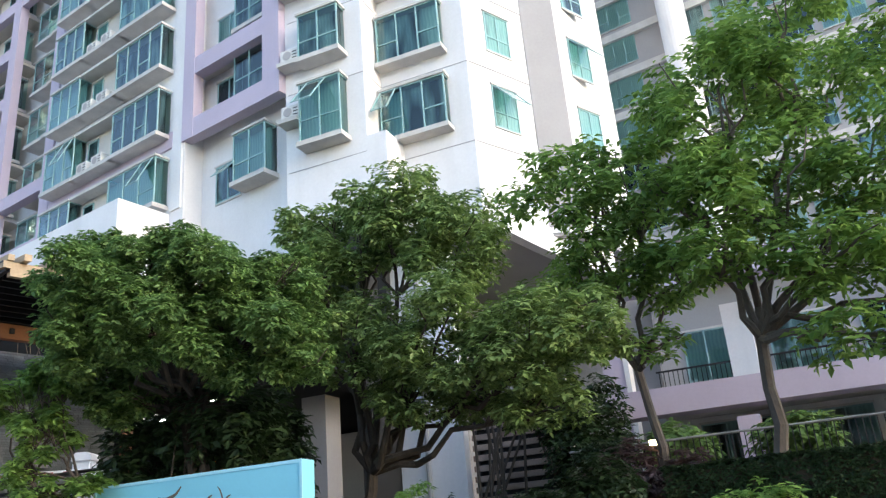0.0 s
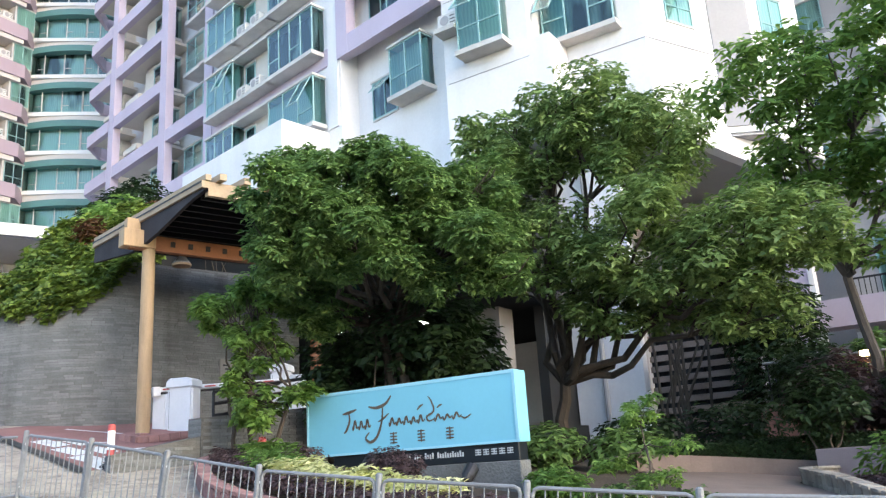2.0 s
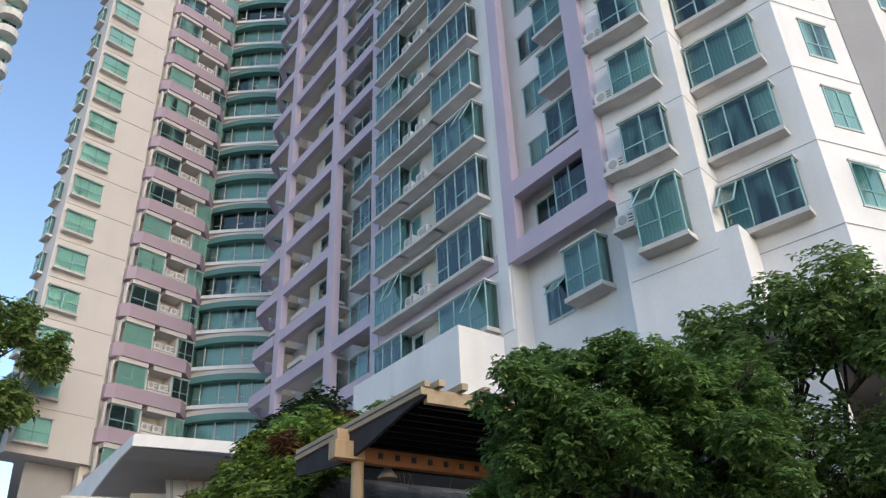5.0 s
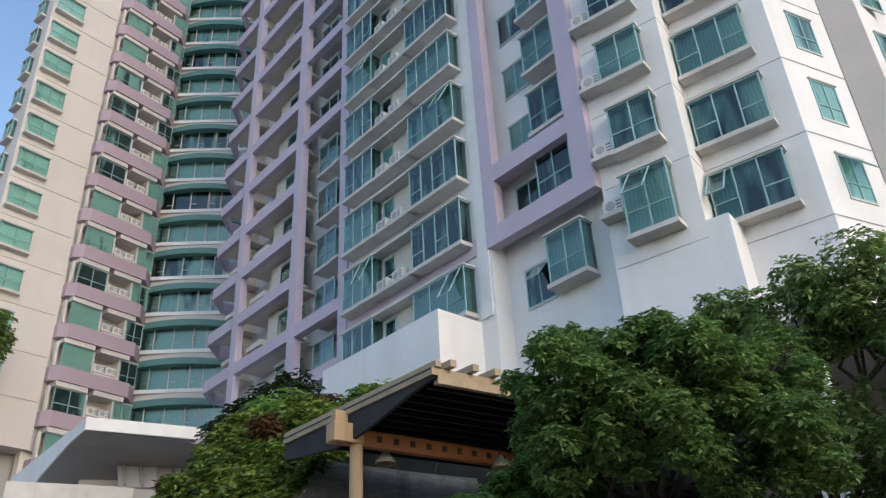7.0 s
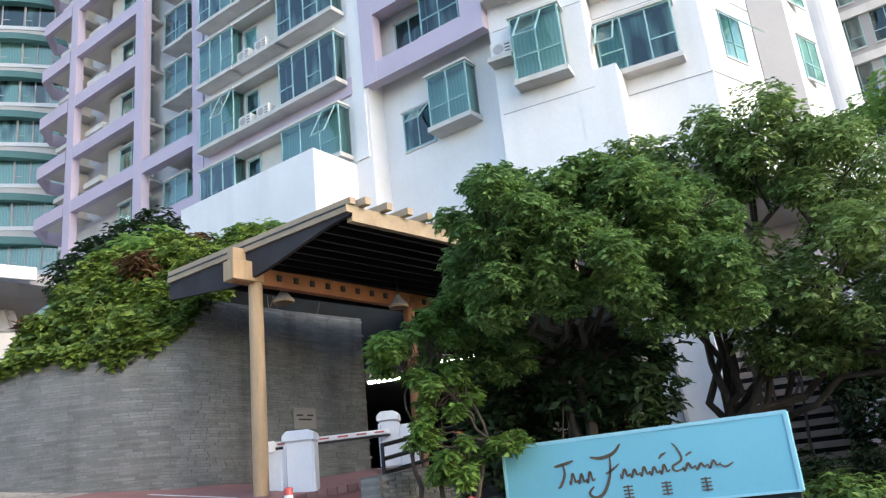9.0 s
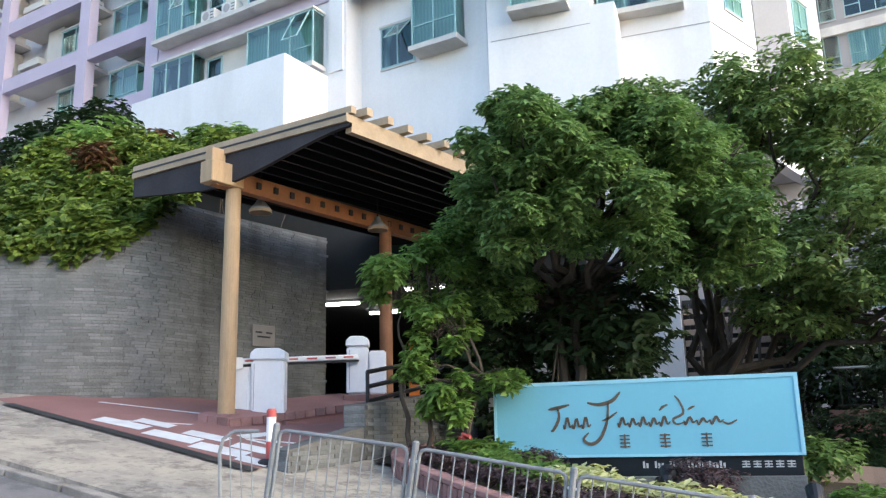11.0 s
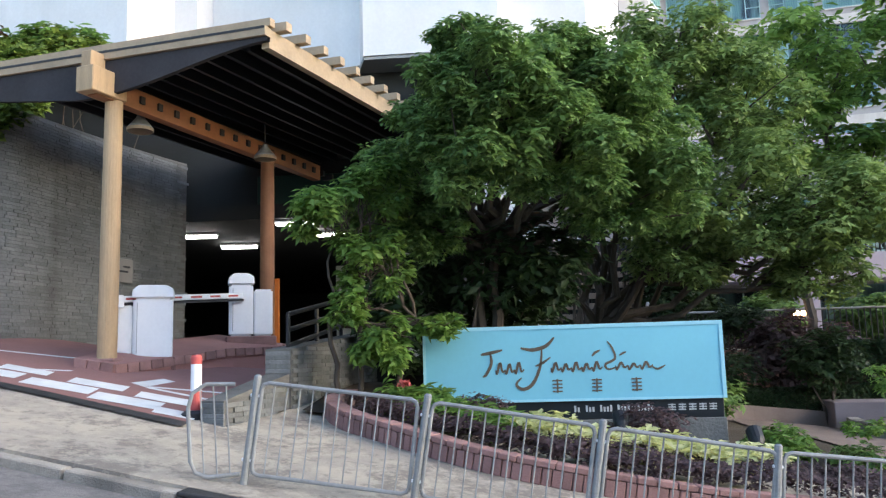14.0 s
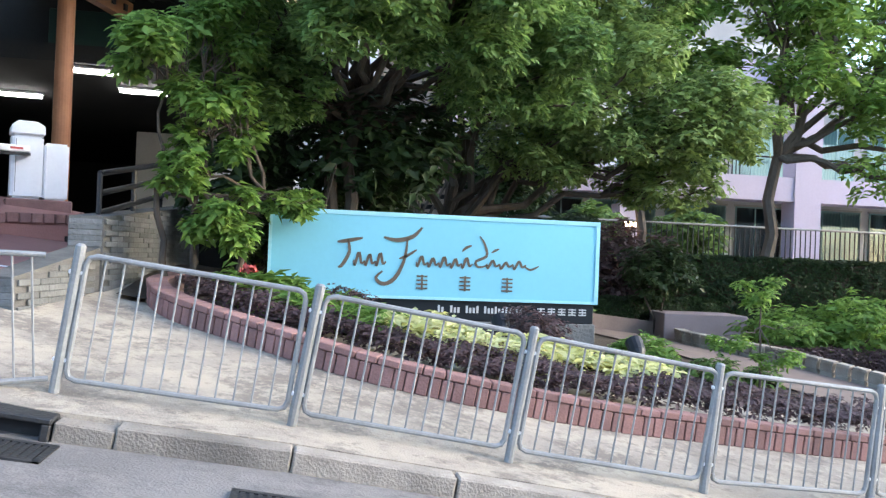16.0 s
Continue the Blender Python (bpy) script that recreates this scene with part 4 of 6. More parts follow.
# near-black sheet paints the deep shade between the slats
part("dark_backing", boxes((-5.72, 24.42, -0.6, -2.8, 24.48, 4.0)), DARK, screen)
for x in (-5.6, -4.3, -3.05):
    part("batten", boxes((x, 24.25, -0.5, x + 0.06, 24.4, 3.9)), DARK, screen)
# curved white apron at the tower's foot
bm = bmesh.new()
d = Vector((1.34, 2.7)).normalized()
c0 = Vector((-4.16, 23.0))
prev = None
for i in range(11):
    t = i / 10
    p = c0 + d * (6.2 * t)
    zb = 9.1 - 0.9 * math.sin(t * math.pi / 2)
    now = [bm.verts.new((p.x + 0.02, p.y - 0.02, zb)), bm.verts.new((p.x + 0.02, p.y - 0.02, 10.2)), bm.verts.new((p.x - 0.3, p.y + 0.2, 10.2)), bm.verts.new((p.x - 0.3, p.y + 0.2, zb))]
    if prev:
        for a in range(4):
            bm.faces.new((prev[a], now[a], now[(a + 1) % 4], prev[(a + 1) % 4]))
    prev = now
bmesh.ops.recalc_face_normals(bm, faces=list(bm.faces))
part("curved_apron", bm, WHITE, pod)

# ---- lilac garden building and neighbours on the far right ----
lil = empty("garden_building", pose(0, 0, 0), "lilac and white low building with columns behind the garden", "building")
for x, y, w, zt in ((-2.65, 29.7, 0.75, 8.0), (1.8, 25.0, 0.6, 2.44), (7.45, 24.85, 0.9, 7.6), (13.5, 25.0, 0.9, 2.44)):
    part("lilac_column", boxes((x, y, -1.5, x + w, y + 0.7, zt)), LILAC, lil)
part("column_edge", boxes((-1.89, 29.66, -1.5, -1.72, 30.4, 8.0)), WHITE, lil)
part("lilac_beam", boxes((-1.7, 24.9, 2.75, 24, 25.8, 3.5)), LILAC, lil)
part("lilac_beam", boxes((-1.6, 25.6, 6.6, 24, 26.4, 7.3)), LILAC, lil)
part("floor_slab", boxes((-1.0, 24.8, 0.5, 26, 36, 0.7)), SLAB, lil)
part("back_wall", boxes((-0.8, 31, 0.7, 26, 31.3, 7.9)), GREYWALL, lil)
part("roof_slab", boxes((-0.9, 29.6, 7.91, 26, 36, 8.1)), SLAB, lil)
part("upper_slab", boxes((-0.8, 25.81, 3.25, 26, 31, 3.4)), SLAB, lil)
part("lower_wall", boxes((-0.9, 30.9, 0.71, 26, 30.99, 3.24)), WHITE, lil)
part("white_pier", boxes((1.8, 27.4, 3.41, 2.6, 28.2, 6.2)), WHITE, lil)
part("brick_wall", boxes((-2.4, 22.0, -1.2, 26, 22.3, 0.75)), BRICKRED, lil)
for i in range(8):
    m = pose(0.1 + 2.9 * i, 31.0, 4.2)
    window(lil, m, 2.3, 2.1, 0.06, 3, 0, False)
    window(lil, pose(0.2 + 2.9 * i, 30.9, 1.0), 2.5, 2.0, 0.06, 3, 0, False)
for z in (3.95,):
    part("balcony_rail", tube(bmesh.new(), [(-0.9, 30.2, z + 0.95), (26, 30.2, z + 0.95)], 0.035, 6), BLACKRAIL, lil)
    part("balcony_slab", boxes((-0.9, 30.1, z - 0.2, 26, 30.98, z)), SLAB, lil)
    bal = keep(boxes((-0.015, -0.015, 0, 0.015, 0.015, 0.93)), "baluster")
    for i in range(60):
        link("baluster", bal, BLACKRAIL, lil).location = (-0.8 + 0.16 * i, 30.2, z)
rail = empty("garden_railing", pose(0, 0, 0), "dark metal railing with a pale top rail beside the garden", "railing")
part("top_rail", tube(bmesh.new(), [(-2.2, 22.1, 1.75), (26, 22.1, 1.75)], 0.03), GALV, rail)
part("bottom_rail", tube(bmesh.new(), [(-2.2, 22.1, 0.85), (26, 22.1, 0.85)], 0.02), BLACKRAIL, rail)
bar = keep(boxes((-0.012, -0.012, 0, 0.012, 0.012, 0.9)), "bar")
for i in range(150):
    o = link("bar", bar, BLACKRAIL, rail)
    o.location = (-2.1 + 0.15 * i, 22.1, 0.82)

# added block, never in view; its height sets how much sky lights the street
wall_b = empty("street_block", pose(0, 0, 0), "plain unseen block added behind the camera to hold back low sky light", "building")
part("wall", boxes((-70, -30, -6, 45, -18, 9)), GREYWALL, wall_b)
tower = empty("grey_tower", pose(0, 0, 0), "grey and white high-rise with rounded column and dark windows", "building")
part("wall", prism([(-7, 52), (24, 46), (30, 70), (-6, 72)], -3, 80), GREYWALL, tower)
part("round_column", lathe(bmesh.new(), [(0.9, -3), (0.9, 80)], (1.35, 49.2, 0), 24), WHITE, tower)
fb = keep(prism([(-7.2, 51.7), (24.2, 45.7), (24.3, 46.0), (-7.1, 52.0)], 0, 0.55), "floor_band")
for k in range(24):
    link("floor_band", fb, SLAB, tower).location = (0, 0, 1.2 + 3.1 * k)
td = Vector((31, -6, 0)).normalized()
for k in range(24):
    for u in (0.5, 3.2, 8.0, 11.0, 14.0, 17.0, 20.0):
        m = Matrix(((td.x, -td.y, 0, -7 + td.x * u), (td.y, td.x, 0, 52 + td.y * u - 0.05), (0, 0, 1, 2.25 + 3.1 * k), (0, 0, 0, 1)))
        window(tower, m, 2.5, 2.3, 0.06, 3, 0.3, False)
part("pilaster", prism([(-4.6, 51.0), (-4.1, 50.9), (-4.1, 51.6), (-4.6, 51.7)], -3, 80), WHITE, tower)

far = empty("far_tower", pose(-100, 14, 0), "distant blue-grey high-rise with rounded balconies", "building")
part("wall", boxes((-10, -9, -4, 9.6, 6.6, 100)), GREYWALL, far)
fbal = keep(lathe(bmesh.new(), [(0.9, -0.5), (1.5, -0.4), (1.5, 0.7), (1.4, 0.7)], sides=16), "balcony")
for k in range(26):
    for y in (-3.0, 1.5, 5.8):
        link("balcony", fbal, SLAB, far).location = (9.7, y, 24 + 3 * k)
        window(far, Matrix.Translation((9.62, y - 1.0, 24.8 + 3 * k)) @ side, 2.0, 1.7, 0.06, 2, 0, False)

# ---- driveway, stone wall and timber canopy ----
drive = empty("driveway", None, "red block paved driveway with worn white markings", "driveway", kind="structure")
bm = bmesh.new()
cols_ = [-16.6 + 0.39 * i for i in range(17)]
rr = []
for k in range(11):
    row = []
    for x in cols_:
        y0 = float(np.interp(x, [-16.6, -14.1, -10.4, -9.8], [11.0, 10.4, 9.5, 9.4]))
        y = y0 + (15.0 - y0) * k / 10
        row.append(bm.verts.new((x, y, height(x, y) + 0.012)))
    rr.append(row)
for r, s in zip(rr, rr[1:]):
    for i in range(len(cols_) - 1):
        bm.faces.new((r[i], r[i + 1], s[i + 1], s[i]))
part("paving", bm, PAVER, drive)


def ground_quad(bm, pts, lift=0.018):
    bm.faces.new([bm.verts.new((x, y, height(x, y) + lift)) for x, y in pts])


bm = bmesh.new()
e = [(-16.0, 10.75), (-14.1, 10.32), (-12.4, 9.95), (-10.3, 9.42)]
for (xa, ya), (xb, yb) in zip(e, e[1:]):
    ground_quad(bm, ((xa, ya - 0.12), (xb, yb - 0.12), (xb, yb + 0.12), (xa, ya + 0.12)), 0.022)
part("drain_channel", bm, STEELGRATE, drive, "dark channel drain across the driveway")
bm = bmesh.new()
for x, y, w, d_ in ((-13.6, 10.65, 0.95, 0.3), (-13.3, 11.1, 0.7, 0.25), (-12.4, 10.35, 0.9, 0.32), (-12.1, 10.8, 0.75, 0.28), (-11.35, 10.05, 0.85, 0.32), (-11.05, 10.5, 0.7, 0.28), (-10.6, 9.8, 0.5, 0.25)):
    w, d_ = w * 1.1, d_ * 1.35
    ground_quad(bm, ((x - w / 2, y), (x + w / 2, y - 0.1), (x + w / 2 - 0.08, y + d_ - 0.1), (x - w / 2 - 0.08, y + d_)))
ground_quad(bm, ((-11.9, 11.35), (-11.62, 11.2), (-11.5, 11.9), (-11.72, 12.0)))
for (xa, ya), (xb, yb) in (((-11.6, 11.25), (-10.0, 11.8)), ((-11.6, 11.2), (-10.3, 10.9)), ((-15.4, 12.2), (-13.2, 12.75)), ((-13.9, 10.9), (-12.9, 11.6))):
    ground_quad(bm, ((xa, ya - 0.05), (xb, yb - 0.05), (xb, yb + 0.05), (xa, ya + 0.05)))
part("white_marking", bm, ROADPAINT, drive, "worn white painted markings")

# curved stone wall
wallpath = [(-19.6, 11.15), (-18.9, 11.25), (-17.8, 11.55), (-16.6, 12.05), (-15.75, 12.75), (-15.3, 13.6), (-15.05, 15.0), (-14.75, 16.6), (-14.2, 18.6)]
stone = empty("wall_stone", None, "curved grey slate retaining wall beside the driveway", "wall", kind="structure")


def wall_top(t):
    return float(np.interp(t, [0, 0.6, 1.6, 3.0, 3.9, 4.4, 5.0, 8.0], [3.3, 3.75, 4.15, 4.25, 4.3, 4.6, 5.35, 5.5]))


def smooth(path, n):
    """Points of a smooth line through the given ones."""
    p = np.array(path, float)
    t = np.linspace(0, len(p) - 1, n)
    out = []
    for s in t:
        i = min(int(s), len(p) - 2)
        f = s - i
        a, b = p[max(i - 1, 0)], p[min(i + 2, len(p) - 1)]
        out.append((0.5 * ((2 * p[i]) + (p[i + 1] - a) * f + (2 * a - 5 * p[i] + 4 * p[i + 1] - b) * f * f + (3 * p[i] - a - 3 * p[i + 1] + b) * f ** 3), s))
    return out


sm = smooth(wallpath, 60)
bm = bmesh.new()
prev = None
for i, (p, s) in enumerate(sm):
    q = sm[min(i + 1, 59)][0] - sm[max(i - 1, 0)][0]
    nn = np.array((-q[1], q[0])) / np.hypot(*q)
    zb, zt = height(*p) - 0.5, wall_top(s)
    now = [bm.verts.new((*p, zb)), bm.verts.new((*p, zt)), bm.verts.new((*(p + nn * 0.4), zt)), bm.verts.new((*(p + nn * 0.4), zb))]
    if prev:
        for a in range(4):
            bm.faces.new((prev[a], now[a], now[(a + 1) % 4], prev[(a + 1) % 4]))
    prev = now
bm.faces.new(prev)
bmesh.ops.recalc_face_normals(bm, faces=list(bm.faces))
part("wall_core", bm, WALLCORE, stone)

# timber canopy
can = empty("timber_canopy", pose(0, 0, 0), "timber driveway canopy with a dark ribbed soffit and round posts", "canopy")
AP, LE = Vector((-10.05, 11.55)), Vector((-15.3, 12.62))
bd = Vector((0.32, 0.95)).normalized()
along = (LE - AP)
ZT = 5.79


def cpt(s, t):
    """Plan point: s from the apex to the left end (0 to 1), t metres back."""
    return AP + along * s + bd * t


bm = bmesh.new()
prism([tuple(cpt(0.02, 0.1)), tuple(cpt(0.98, 0.1)), tuple(cpt(0.98, 8.6)), tuple(cpt(0.02, 8.0))], ZT - 0.2, ZT - 0.12, bm)
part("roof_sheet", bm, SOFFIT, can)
bm = bmesh.new()
prism([tuple(cpt(-0.01, 0)), tuple(cpt(1.01, 0)), tuple(cpt(1.01, 0.12)), tuple(cpt(-0.01, 0.12))], ZT - 0.12, ZT, bm)
prism([tuple(cpt(0, -0.05)), tuple(cpt(1.0, -0.05)), tuple(cpt(1.0, 0.1)), tuple(cpt(0, 0.1))], ZT - 0.27, ZT - 0.125, bm)
part("front_board", bm, TIMBERTOP, can)
# proud dark strip paints the shadow line between the two boards
part("board_shadow_gap", prism([tuple(cpt(0.001, -0.06)), tuple(cpt(0.999, -0.06)), tuple(cpt(0.999, -0.049)), tuple(cpt(0.001, -0.049))], ZT - 0.165, ZT - 0.13), DARK, can)
for i in range(13):
    t = 0.25 + 0.52 * i
    b = bmesh.new()
    prism([tuple(cpt(-0.03, t)), tuple(cpt(1.0, t)), tuple(cpt(1.0, t + 0.14)), tuple(cpt(-0.03, t + 0.14))], ZT - 0.115, ZT + 0.02, b)
    part("roof_batten", b, TIMBERTOP, can)
bm = bmesh.new()
prism([tuple(cpt(0.005, 0.1)), tuple(cpt(0.028, 0.1)), tuple(cpt(0.028, 7)), tuple(cpt(0.005, 7))], ZT - 0.42, ZT - 0.125, bm)
part("side_fascia", bm, TIMBERTOP, can)
for i in range(12):
    s = 0.07 + 0.075 * i
    b = bmesh.new()
    prism([tuple(cpt(s, 0.15)), tuple(cpt(s + 0.012, 0.15)), tuple(cpt(s + 0.012, 6.9)), tuple(cpt(s, 6.9))], ZT - 0.4, ZT - 0.205, b)
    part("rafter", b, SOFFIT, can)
# dark curved fascia plate below the front board
bm = bmesh.new()
top, low, top2, low2 = [], [], [], []
for i in range(25):
    s = i / 24
    depth = 0.06 + 0.52 * math.sin(min(s / 0.62, 1.0) * math.pi / 2) ** 1.6 if s < 0.62 else 0.58 - 0.22 * ((s - 0.62) / 0.38)
    for lst, t in ((top, 0.0), (top2, 0.08)):
        p = cpt(s, t)
        lst.append(bm.verts.new((p.x, p.y, ZT - 0.275)))
    for lst, t in ((low, 0.0), (low2, 0.08)):
        p = cpt(s, t)
        lst.append(bm.verts.new((p.x, p.y, ZT - 0.28 - depth)))
for i in range(24):
    bm.faces.new((top[i], low[i], low[i + 1], top[i + 1]))
    bm.faces.new((top2[i], top2[i + 1], low2[i + 1], low2[i]))
    bm.faces.new((low[i], low2[i], low2[i + 1], low[i + 1]))
part("dark_fascia", bm, NAVY, can)
PA, PB = Vector((-12.75, 12.3)), Vector((-11.55, 16.4))
for p, zt in ((PA, 5.2), (PB, 5.1)):
    zb = height(p.x, p.y)
    part("post", lathe(bmesh.new(), [(0.145, zb - 0.1), (0.145, zb + 2), (0.135, zt)], (p.x, p.y, 0), 20), TIMBER if p is PA else BEAMRED, can)
    part("post_foot", bevelled(boxes((p.x - 0.24, p.y - 0.24, zb - 0.12, p.x + 0.24, p.y + 0.24, zb + 0.14)), 0.02), BRICKRED, can)
bv = (PB - PA).normalized()
pn = Vector((-bv.y, bv.x))
a, b2 = PA - bv * 0.45, PB + bv * 2.0
part("main_beam", prism([tuple(a - pn * 0.09), tuple(b2 - pn * 0.09), tuple(b2 + pn * 0.09), tuple(a + pn * 0.09)], 4.88, 5.22), BEAMRED, can)
h0 = PA - bv * 0.62
part("beam_end", bevelled(prism([tuple(h0 - pn * 0.17), tuple(PA + bv * 0.1 - pn * 0.17), tuple(PA + bv * 0.1 + pn * 0.17), tuple(h0 + pn * 0.17)], 4.9, 5.3), 0.015), TIMBER, can)
part("strut", bevelled(prism([tuple(PA + pn * 0.2 - bv * 0.5), tuple(PA + pn * 0.2 - bv * 0.2), tuple(PA + pn * 0.0 - bv * 0.2), tuple(PA + pn * 0.0 - bv * 0.5)], 5.3, 5.6), 0.01), TIMBER, can)
for i in range(16):
    q = PA + bv * (0.45 + 0.42 * i)
    part("bolt_block", prism([tuple(q - pn * 0.13), tuple(q + bv * 0.1 - pn * 0.13), tuple(q + bv * 0.1 + pn * 0.13), tuple(q + pn * 0.13)], 5.0, 5.12), DARK, can)

lamp = empty("pendant_lamp", pose(-12.75, 13.2, 4.68), "bell-shaped metal pendant lamp hung from the canopy", "lamp", "lamps under the canopy")
part("shade", lathe(bmesh.new(), [(0.05, 0.3), (0.07, 0.24), (0.13, 0.16), (0.2, 0.08), (0.2, 0.05), (0.03, 0.05)], sides=24), GALV, lamp)
part("rim", lathe(bmesh.new(), [(0.215, 0.0), (0.22, 0.05), (0.19, 0.06), (0.18, 0.0)], sides=24), TIMBERTOP, lamp)
part("hanger", tube(bmesh.new(), [(0, 0, 0.3), (0, 0, 0.8)], 0.015), BLACKRAIL, lamp)
copy_thing(lamp, pose(-11.3, 15.45, 4.68))


def barrier_cabinet(x, y, label, rz, flip=1, w=0.3, lift=0.0):
    zb = height(x, y) + lift
    ob = empty("barrier_machine", pose(x, y, zb, 0, 0, rz), label, "barrier", "driveway barriers")
    part("housing", bevelled(boxes((-w, -0.2, 0.1, w, 0.2, 1.08)), 0.04, 2), MACHINE, ob)
    u0, u1 = sorted((-flip * (w + 0.01), -flip * (w + 0.36)))
    part("side_housing", bevelled(boxes((u0, -0.17, 0.1, u1, 0.17, 0.98)), 0.03, 2), MACHINE, ob)
    bm = bmesh.new()
    prof = [(-w - 0.02, 1.08), (-w - 0.01, 1.2), (-w + 0.08, 1.28), (w - 0.1, 1.28), (w + 0.01, 1.22), (w + 0.02, 1.08)]
    f = [bm.verts.new((u, -0.23, z)) for u, z in prof]
    g = [bm.verts.new((u, 0.23, z)) for u, z in prof]
    bm.faces.new(f[::-1])
    bm.faces.new(g)
    for i in range(6):
        k = (i + 1) % 6
        bm.faces.new((f[i], f[k], g[k], g[i]))
    part("lid", bevelled(bm, 0.015), MACHINE, ob)
    part("door_seam", boxes((-w + 0.06, -0.204, 0.2, -w + 0.07, -0.2005, 1.0)), GREYWALL, ob)
    part("plinth", bevelled(boxes((-w - 0.42 if flip > 0 else -w - 0.06, -0.3, -0.12, w + 0.06 if flip > 0 else w + 0.42, 0.3, 0.1)), 0.02), BRICKRED, ob)
    return ob


barrier_cabinet(-12.38, 13.05, "white boom barrier cabinet on a brick plinth", 22)
barrier_cabinet(-11.75, 15.4, "white ticket machine cabinet beside the timber post", 22, -1, 0.22, 0.42)
island = empty("brick_island", pose(0, 0, 0), "low raised island edged with red bricks below the barrier", "kerb")
ipts = [(-13.1, 12.0), (-12.45, 11.95), (-11.7, 13.5), (-10.95, 15.2), (-11.0, 15.8), (-12.35, 15.8), (-12.95, 13.4)]


def island_top(x, y):
    return height(x, y) + 0.13 + 0.1 * max(0.0, y - 12.2)


part("island_top", prism(ipts, [height(*p) - 0.1 for p in ipts], [island_top(*p) for p in ipts]), PAVER, island)
ibrick = keep(bevelled(boxes((-0.1, -0.035, 0, 0.1, 0.02, 0.14)), 0.008), "brick")
for (xa, ya), (xb, yb) in zip(ipts[:4], ipts[1:5]):
    ln_ = math.hypot(xb - xa, yb - ya)
    for q in range(int(ln_ / 0.21)):
        f = (q + 0.5) / int(ln_ / 0.21)
        x, y = xa + (xb - xa) * f, ya + (yb - ya) * f
        tilt = math.degrees(math.atan2(island_top(xb, yb) - island_top(xa, ya), ln_))
        link("brick", ibrick, BRICKRED, island).matrix_basis = pose(x, y, island_top(x, y) - 0.13, 0, 0, math.degrees(math.atan2(yb - ya, xb - xa))) @ pose(0, 0, 0, 0, -tilt, 0)
boom = empty("boom_barrier", pose(-12.78, 12.6, 1.8, 0, 0, 67) @ pose(0, 0, 0, 0, -4.4, 0), "white boom barrier arm with red reflectors", "barrier")
part("arm", bevelled(boxes((0, -0.04, -0.05, 2.85, 0.04, 0.05)), 0.012), MACHINE, boom)
part("guard_strip", bevelled(boxes((0, -0.05, -0.1, 2.85, 0.05, -0.06)), 0.004), BLACKRAIL, boom)
for i in range(6):
    part("reflector", boxes((0.15 + 0.46 * i, -0.046, -0.014, 0.4 + 0.46 * i, -0.041, 0.018)), REDPAINT, boom)
part("bracket", bevelled(boxes((-0.06, -0.07, -0.14, 0.1, 0.07, 0.07)), 0.015), MACHINE, boom)

bol = empty("bollard", pose(-10.4, 9.95, height(-10.4, 9.95)), "white and red bollard with a black rubber foot", "bollard")
part("foot", lathe(bmesh.new(), [(0.17, -0.03), (0.17, 0.04), (0.12, 0.08)], sides=16), BLACKRAIL, bol)
part("red_band", lathe(bmesh.new(), [(0.065, 0.08), (0.065, 0.3)], sides=16), REDPAINT, bol)
part("tube", lathe(bmesh.new(), [(0.064, 0.3), (0.064, 0.62)], sides=16), MACHINE, bol)
part("top_band", lathe(bmesh.new(), [(0.066, 0.62), (0.066, 0.7), (0.05, 0.73)], sides=16), REDPAINT, bol)

low = empty("low_stone_wall", pose(0, 0, 0), "low grey slate wall beside the driveway", "wall")
part("core", prism([(-9.95, 11.2), (-9.6, 11.2), (-9.05, 15.5), (-9.4, 15.5)], [-0.3] * 4, [0.93, 0.93, 1.3, 1.3]), WALLCORE, low)
part("front_core", prism([(-10.25, 9.75), (-9.95, 9.65), (-9.62, 11.19), (-9.94, 11.19)], [-0.4] * 4, [0.33, 0.33, 0.6, 0.6]), WALLCORE, low)
course = keep(bevelled(boxes((-0.02, 0, 0, 0.0, 0.34, 0.055)), 0.004), "slate")
rgl = np.random.default_rng(4)
for j in range(16):
    for i in range(13):
        y = 11.25 + 0.35 * i + (0.16 if j % 2 else 0)
        z = 0.1 + 0.062 * j
        if z + 0.06 < 0.93 + (y - 11.2) * 0.086 and y < 15.1 and z > height(-9.9, y) - 0.05:
            o = link("slate", course, STONE, low)
            o.matrix_basis = Matrix.Translation((-9.95 + (y - 11.2) * 0.128 - rgl.uniform(0, 0.012), y, z)) @ pose(0, 0, 0, 0, 0, -7.3)
for j in range(20):
    for i in range(5):
        y = 9.8 + 0.34 * i + (0.14 if j % 2 else 0)
        z = -0.4 + 0.052 * j
        t = (y - 9.75) / 1.44
        if y < 10.86 and z + 0.055 < 0.33 + 0.27 * t and z > height(-10.1, y) - 0.05:
            o = link("slate", course, STONE, low)
            o.matrix_basis = Matrix.Translation((-10.25 + 0.31 * t - rgl.uniform(0, 0.014), y, z)) @ pose(0, 0, 0, 0, 0, -12.1)
